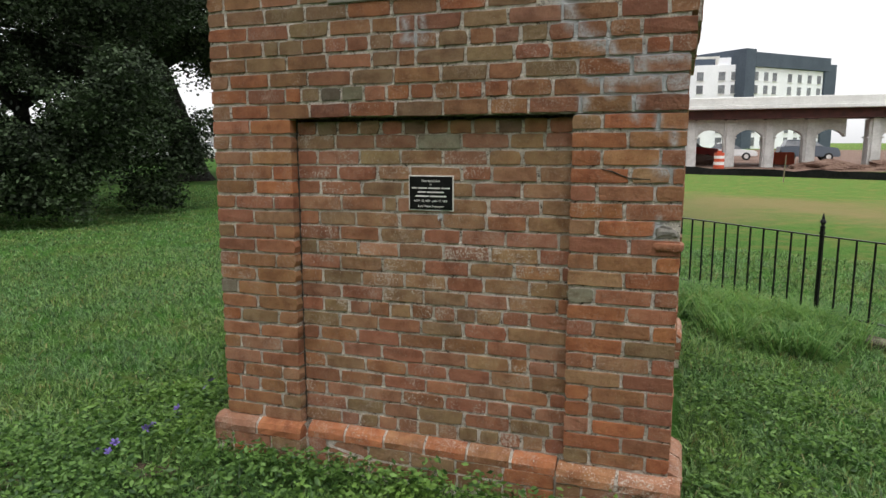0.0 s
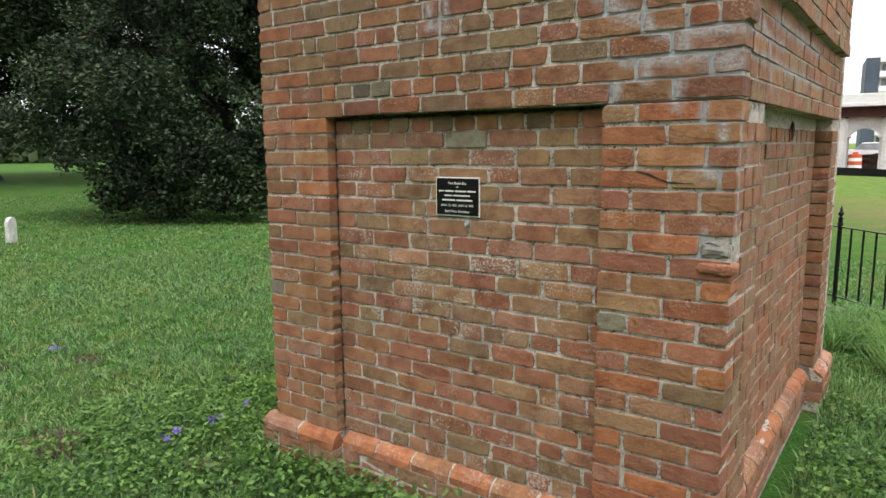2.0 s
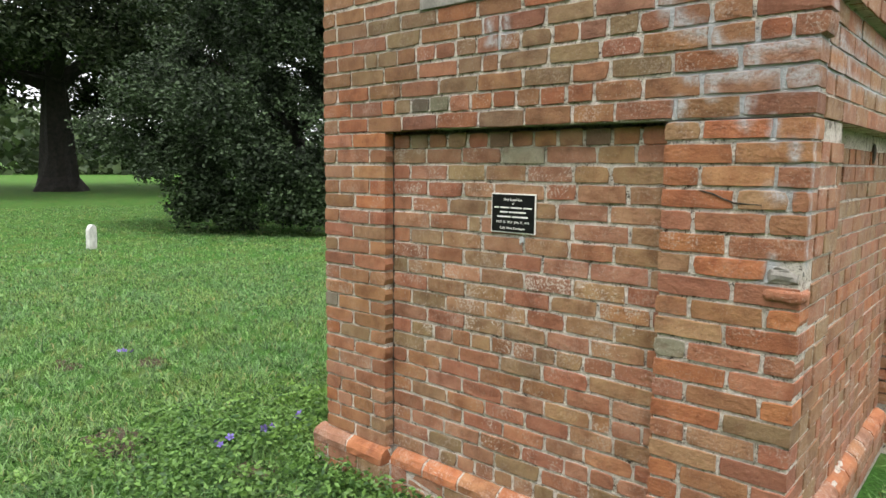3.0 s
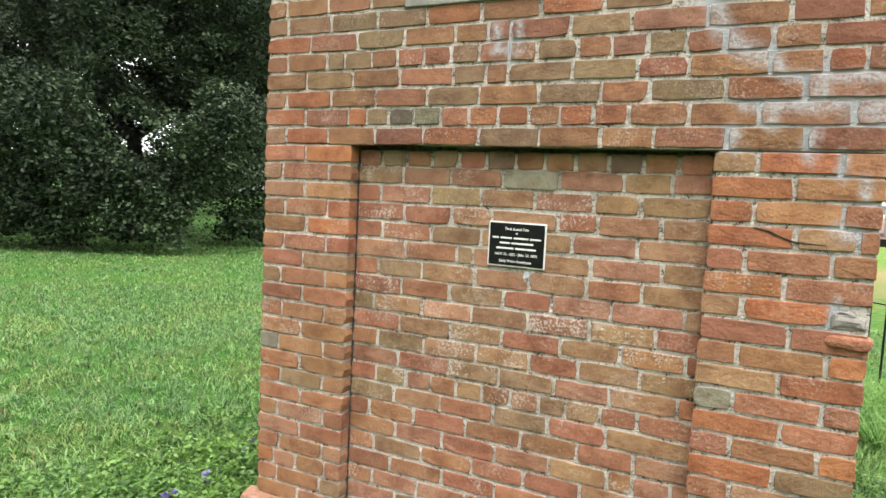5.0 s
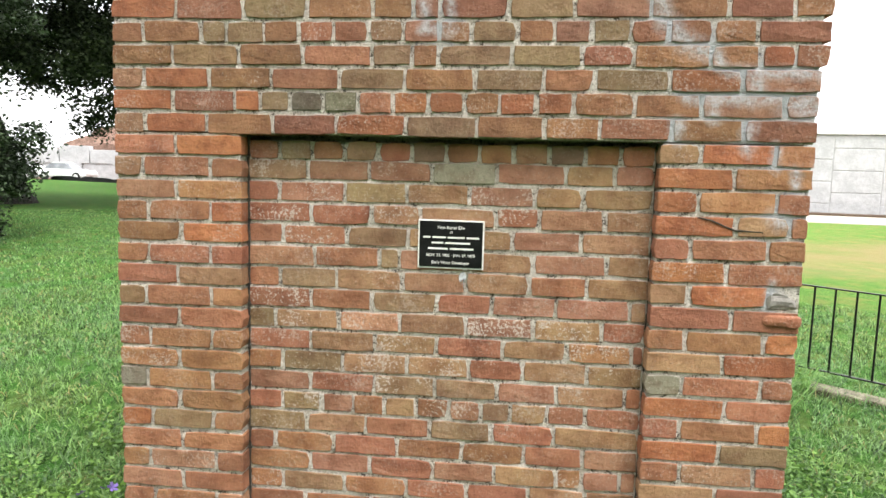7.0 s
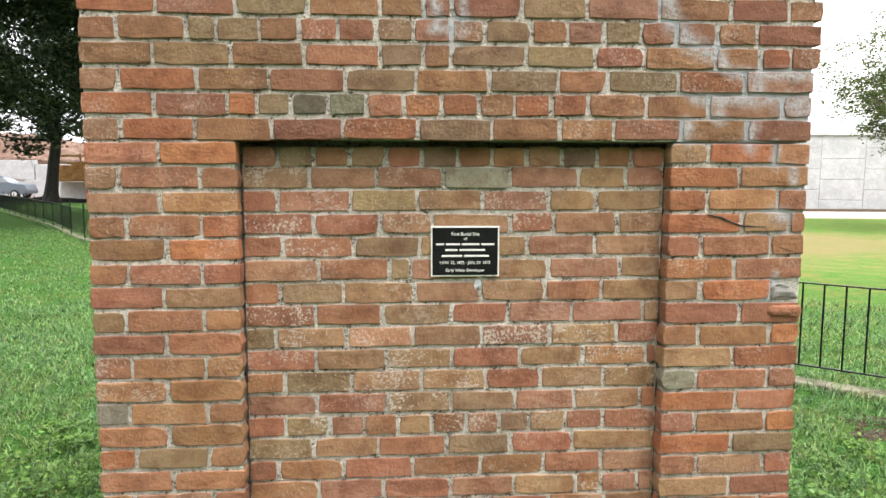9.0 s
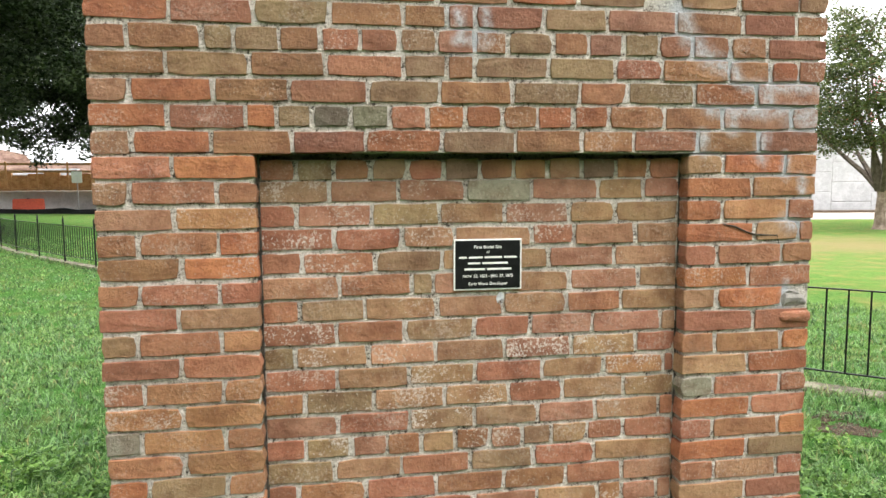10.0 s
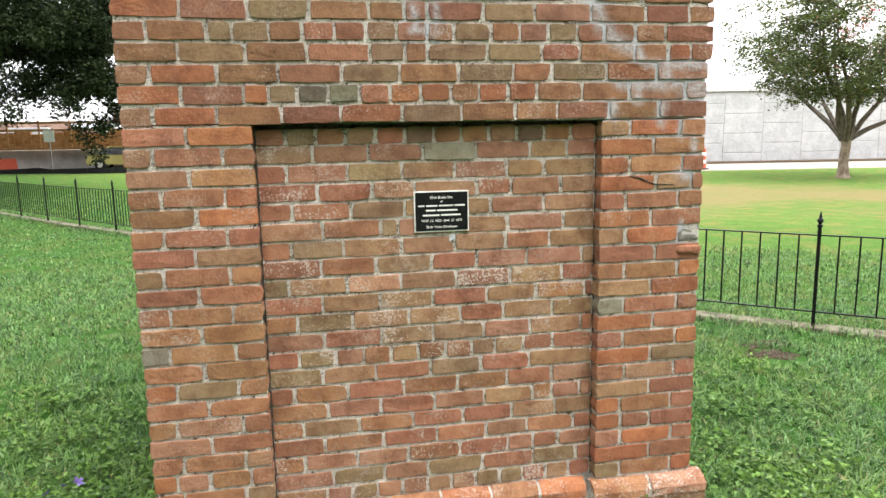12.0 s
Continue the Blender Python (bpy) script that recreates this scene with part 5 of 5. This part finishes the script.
bay = arch_bent(-9.65, 44, 2.25, "pale concrete bridge pier with a shallow arch")
for k in range(1, 9):
    copy_thing(bay, pose(-9.65 + 2.25 * k, 44, 0))
for k in range(2):
    copy_thing(bay, pose(11.6 + 2.25 * k, 43.2, 0))
bridge = thing("bridge_deck", (3, 44.3, -0.17), "road bridge with white parapet over a rust-brown steel girder", "bridge", turn=-4)
part("girder", boxes((-16, 14, -1.2, 1.4, 3.17, 3.70), bevel=0.03), M_STEEL, bridge, "rust-brown steel girder")
part("girder_flange", boxes((-16, 14, -1.4, 1.6, 3.13, 3.19), bevel=0.01), M_STEEL, bridge)
part("deck_slab", boxes((-16, 14, -1.7, 9.0, 3.705, 3.92), bevel=0.03), M_PARAPET, bridge, "pale concrete slab edge")
part("parapet", boxes((-16, 14, -1.6, -1.3, 3.925, 4.42), bevel=0.04), M_PARAPET, bridge, "pale concrete parapet")
part("far_parapet", boxes((-16, 14, 8.5, 8.8, 3.925, 4.42), bevel=0.04), M_PARAPET, bridge)
part("clearance_sign", boxes((3.2, 5.0, -1.67, -1.61, 3.72, 3.92), bevel=0.01), M_YELLOW, bridge, "faded yellow sign plate")

# timber formwork of the unfinished span
form = thing("formwork", (-16, 47, 0), "timber formwork and guard rails over pale concrete wall under construction", "formwork")
part("abutment", boxes((-8, 8, 0.6, 3, 0, 1.35), bevel=0.03), M_CONCRETE, form, "pale concrete wall")
for k in range(16):
    part("form_panel", boxes((-8 + k, -7.04 + k, 0.2, 0.5, 1.36, 2.5 + 0.12 * math.sin(k * 2.1)), bevel=0.01), M_WOOD, form)
for k in range(9):
    part("guard_post", boxes((-8 + k * 1.9, -7.9 + k * 1.9, -0.5, -0.4, 1.5, 3.3), bevel=0.008), M_WOOD, form)
for z in (2.0, 2.55, 3.05):
    part("guard_rail", boxes((-8, 8, -0.4, -0.35, z, z + 0.16), bevel=0.008), M_WOOD, form)
part("walkway", boxes((-8, 8, -0.9, 0.2, 1.44, 1.52), bevel=0.01), M_WOOD, form)

# retaining wall of cast panels
wall = thing("retaining_wall", (30, 31.6, 0), "pale grey retaining wall of cast concrete panels beside the street", "wall", kind="structure", turn=-9)
part("wall_core", boxes((-19, 45, -0.055, 0.5, 0, 3.95)), M_JOINT, wall, "dark recessed joints")
PANEL_FULL = mesh_of("panel", boxes((0.02, 2.23, -0.08, 0.12, 0.02, 1.08), bevel=0.02), M_WALL)
PANEL_HALF = mesh_of("panel", boxes((0.02, 2.23, -0.08, 0.12, 0.02, 0.53), bevel=0.02), M_WALL)
for k in range(28):
    x = -19 + 2.25 * k
    z = 0.0
    if k % 2:
        piece("panel", PANEL_HALF, wall, Matrix.Translation((x, 0, 0)))
        z = 0.55
    while z < 3.8:
        half = z > 3.2
        piece("panel", PANEL_HALF if half else PANEL_FULL, wall, Matrix.Translation((x, 0, z)))
        z += 0.55 if half else 1.1
part("coping", boxes((-19, 45, -0.18, 0.6, 3.98, 4.12), bevel=0.03), M_CONCRETE, wall, "pale coping")
solid("soil_strip", boxes((-20, 45, -1.45, -0.09, -0.1, 0.10), bevel=0.04), M_DUG, "strip of brown soil at the wall's foot", "soil", at=pose(30, 31.6, 0, 0, 0, -9))


# traffic drums
def drum(at):
    root = thing("traffic_drum", at, "orange and white striped traffic drum beside the street", "traffic drum", "traffic drums")
    rad = 0.30
    part("base", lathe([(0.42, 0.0), (0.42, 0.06), (0.33, 0.08)], 16), M_SILT, root, "black rubber base")
    zs = [0.08, 0.28, 0.46, 0.64, 0.80, 0.98]
    for k, (a, b) in enumerate(zip(zs, zs[1:])):
        part("band", lathe([(rad - 0.008 * k, a), (rad - 0.008 * k + 0.006, a + 0.01), (rad - 0.008 * k, b)], 16), M_WHITE if k % 2 else M_ORANGE, root)
    part("handle", boxes((-0.12, 0.12, -0.02, 0.02, 0.98, 1.08), bevel=0.01), M_ORANGE, root)
    return root


first = drum((17.2, 26.6, 0))
for p in ((28.4, 27.0, 0), (-1.5, 36, 0), (3.1, 39, 0)):
    copy_thing(first, pose(*p))


# soil heaps
def heap(at, rx, ry, h, seed):
    bm = bmesh.new()
    bmesh.ops.create_icosphere(bm, subdivisions=4, radius=1.0)
    for v in list(bm.verts):
        k = 1 + 0.35 * noise.noise(v.co * 1.7 + Vector((seed, 0, 0))) + 0.12 * noise.noise(v.co * 6)
        v.co = Vector((v.co.x * rx * k, v.co.y * ry * k, max(-0.05, v.co.z * h * k)))
    return solid("earth_mound", bm, M_DIRT, "mound of rust-coloured soil on the building site", "mound", at=pose(*at))


heap((9.2, 41.5, 0), 2.2, 1.2, 0.5, 1)
heap((13.0, 42, 0), 2.4, 1.2, 0.55, 2)
heap((-1.0, 48, 0), 5, 2, 0.8, 3)
heap((-36, 64, 0), 15, 4, 4.9, 4)
barrier_wall = thing("barrier_wall", (-75, 57.5, 0), "long pale barrier of concrete blocks behind the street", "wall", kind="structure")
for k in range(17):
    part("block", boxes((3.1 * k, 3.1 * k + 3.04, 0.2 * (k % 2), 0.8, 0, 1.45), bevel=0.04), M_WALL, barrier_wall)
    if k % 5 != 2:
        part("block", boxes((3.1 * k + 0.8, 3.1 * k + 3.8, 0.1, 0.8, 1.46, 2.75 + 0.35 * (k % 3 == 1)), bevel=0.04), M_WALL, barrier_wall)


# hotel block behind the bridge
def hotel(at):
    root = thing("hotel_building", at, "white and slate-blue hotel block with rows of windows behind the bridge", "building")
    main, wing = Matrix.Rotation(radians(47), 4, "Z"), Matrix.Rotation(radians(7), 4, "Z")

    def block(name, m, dims, material, label=""):
        bm = boxes(dims, bevel=0.05)
        bm.transform(m)
        return part(name, bm, material, root, label)

    block("stair_tower", main, (-0.2, 3.1, -0.6, 14, 0, 22.2), M_NAVY, "slate-blue clad stair tower")
    block("main_wall", main, (3.15, 28.4, 0, 14, 0, 18.4), M_FACADE, "white rendered main block")
    block("cornice", main, (3.15, 30.2, -0.6, 14.2, 18.45, 21.6), M_NAVY, "slate-blue upper band")
    block("end_wall", main, (28.45, 32.8, -0.5, 14, 0, 20.2), M_NAVY, "slate-blue end wall")
    block("wing_wall", wing, (-11.6, -0.3, 1.5, 16, 0, 18.9), M_FACADE, "white rendered wing")
    block("roof_beam", wing, (-11.6, -5.0, 1.5, 2.2, 20.3, 20.8), M_CONCRETE, "pale open roof frame")
    block("roof_post", wing, (-11.6, -11.0, 1.5, 2.2, 18.95, 20.28), M_CONCRETE)
    block("roof_post", wing, (-5.8, -5.2, 1.5, 2.2, 18.95, 20.28), M_CONCRETE)
    block("roof_room", wing, (-5.1, -0.4, 2.5, 14, 18.95, 20.6), M_FACADE)
    block("corner_tower", wing, (-15.0, -11.65, 0.6, 16, 0, 20.4), M_NAVY, "slate-blue corner tower")
    block("balcony_wall", wing, (-22.0, -15.05, 3.0, 16, 0, 18.3), M_FACADE)
    block("outer_wall", wing, (-24.5, -22.05, 1.2, 16, 0, 18.6), M_NAVY)
    me = mesh_of("window", boxes((-0.72, 0.72, -0.06, 0.08, -0.95, 0.95), bevel=0.03), M_PANE)
    sill = mesh_of("sill", boxes((-0.82, 0.82, -0.2, 0.0, -1.08, -0.98), bevel=0.01), M_CONCRETE)
    spots = [(main, u, 0.0) for u in (4.2, 7.6, 10.6, 16.0, 19.6, 23.3, 26.9)] + [(wing, u, 1.5) for u in (-9.0, -4.3, -1.6)]
    for fl in range(6):
        for m, u, y in spots:
            w = piece("window", me, root, m @ Matrix.Translation((u, y, 16.4 - 2.95 * fl)))
            piece("sill", sill, w)
        z = 1.6 + 2.95 * fl
        block("balcony", wing, (-22.0, -15.06, 1.0, 2.95, z + 1.2, z + 1.4), M_CONCRETE, "pale balcony slab")
        block("balcony_front", wing, (-22.0, -15.06, 1.0, 1.08, z + 1.42, z + 2.4), M_FACADE, "pale balcony front")
        for u in (-20.4, -16.9):
            block("balcony_window", wing, (u - 1.1, u + 1.1, 2.94, 3.06, z - 0.9, z + 1.0), M_PANE)
    return root


hotel((13.5, 166, 0))


# street sign and lamp by the building site
def street_sign(at, h):
    root = thing("street_sign", at, "pale street sign on a thin steel post", "sign")
    part("pole", lathe([(0.035, 0.0), (0.035, h)], 8), M_JOINT, root)
    part("board", boxes((-0.3, 0.3, -0.06, -0.03, h - 0.75, h - 0.05), bevel=0.01), M_WHITE, root, "blank white board")
    return root


street_sign((-16.2, 42.4, 0), 2.6)
solid("utility_pole", lathe([(0.14, 0.0), (0.12, 6.0), (0.10, 8.5)], 10), M_POST_WOOD, "plain grey wooden utility pole", "pole", at=pose(-24.4, 40.5, 0))


# ---- parked vehicles and barriers on the site ----
def paint(name, col):
    m, nt, p = mat_base(name, 0.3)
    n = tex_noise(nt, world_coords(nt), 3, 3)
    nt.links.new(ramp(nt, n, [(0.3, tuple(c * 0.9 for c in col)), (0.7, col)]), p.inputs["Base Color"])
    return m


M_CAR_WHITE, M_CAR_GREY, M_CAR_RED = paint("white_paint", (0.72, 0.72, 0.72)), paint("grey_paint", (0.10, 0.12, 0.15)), paint("red_paint", (0.40, 0.03, 0.03))
M_CAR_YELLOW = paint("yellow_car_paint", (0.66, 0.60, 0.20))
M_TYRE = mottled("rubber", [(0.3, (0.012, 0.012, 0.012)), (0.7, (0.03, 0.03, 0.03))], 10, 0.9, 0.2)


def hull(profile, width, tuck):
    """A body from a side outline (x, z); its upper points are drawn in by tuck."""
    bm = bmesh.new()
    zmax, zmin = max(z for _, z in profile), min(z for _, z in profile)
    sides = []
    for s in (-1, 1):
        sides.append([bm.verts.new((x, s * (width / 2 - tuck * (z - zmin) / (zmax - zmin)), z)) for x, z in profile])
    bm.faces.new(sides[0])
    bm.faces.new(list(reversed(sides[1])))
    n = len(profile)
    for i in range(n):
        j = (i + 1) % n
        bm.faces.new((sides[0][j], sides[0][i], sides[1][i], sides[1][j]))
    bmesh.ops.recalc_face_normals(bm, faces=bm.faces)
    bmesh.ops.bevel(bm, geom=bm.edges[:], offset=0.05, segments=2, affect="EDGES")
    return bm


def car(at, turn, body_paint, label, tall=False):
    root = thing("parked_car", at, label, "car", "cars on the site", turn=turn)
    h = 0.25 if tall else 0.0
    part("body", hull([(-2.25, 0.35), (2.25, 0.35), (2.3, 0.62), (2.1, 0.82 + h), (0.95, 0.95 + h), (-1.7, 0.98 + h), (-2.25, 0.90 + h)], 1.8, 0.10), body_paint, root)
    part("cabin", hull([(-1.95 if tall else -1.6, 0.93 + h), (1.05, 0.93 + h), (0.35, 1.42 + h), (-1.75 if tall else -1.0, 1.44 + h)], 1.6, 0.22), M_PANE, root, "dark glazed cabin")
    part("roof", hull([(-1.75 if tall else -1.05, 1.42 + h), (0.40, 1.42 + h), (0.25, 1.50 + h), (-1.6 if tall else -0.9, 1.51 + h)], 1.3, 0.08), body_paint, root)
    for x in (-1.4, 1.4):
        for y in (-0.84, 0.84):
            w = lathe([(0.20, -0.11), (0.33, -0.10), (0.34, 0.0), (0.33, 0.10), (0.20, 0.11)], 18)
            w.transform(Matrix.Translation((x, y, 0.34)) @ Matrix.Rotation(radians(90), 4, "X"))
            wheel = part("wheel", w, M_TYRE, root, "black tyre")
            r = lathe([(0.05, -0.125), (0.19, -0.12), (0.19, 0.12), (0.05, 0.125)], 12)
            r.transform(Matrix.Translation((x, y, 0.34)) @ Matrix.Rotation(radians(90), 4, "X"))
            part("rim", r, M_CONCRETE, wheel, "grey rim")
    return root


car((-2.0, 60, 0.01), 4, M_CAR_WHITE, "white saloon car parked beyond the bridge")
car((5.0, 62, 0.01), -3, M_CAR_WHITE, "white saloon car parked beyond the bridge")
car((11.0, 61, 0.01), 5, M_CAR_GREY, "dark grey car parked beyond the bridge", True)
car((1.5, 52, 0.01), 0, M_CAR_RED, "red car parked under the bridge", True)
car((-31.0, 53, 0.01), 0, M_CAR_GREY, "dark grey estate car beside the pale barrier", True)
car((-38.5, 52, 0.01), 2, M_CAR_WHITE, "white saloon car beside the pale barrier")
car((-43.5, 53, 0.01), -2, M_CAR_WHITE, "white estate car beside the pale barrier", True)
car((-12.9, 46.0, 0.01), 0, M_CAR_YELLOW, "pale yellow saloon car in front of the formwork")


def barrier(at, turn):
    root = thing("water_barrier", at, "orange plastic water-filled barrier on the site", "barrier", "orange barriers", turn=turn)
    part("shell", hull([(-0.9, 0), (0.9, 0), (0.9, 0.25), (0.88, 0.85), (-0.88, 0.85), (-0.9, 0.25)], 0.5, 0.16), M_ORANGE, root)
    part("foot", boxes((-0.85, -0.45, -0.27, 0.27, 0, 0.12), bevel=0.02), M_SILT, root)
    part("cap", lathe([(0.08, 0.83), (0.08, 0.9), (0.05, 0.91)], 10), M_SILT, root)
    return root


one = barrier((-0.5, 50.0, 0.01), 5)
for bx, by, bt in ((7.6, 50.0, -6), (-20.2, 45.2, 20)):
    copy_thing(one, pose(bx, by, 0.01, 0, 0, bt))
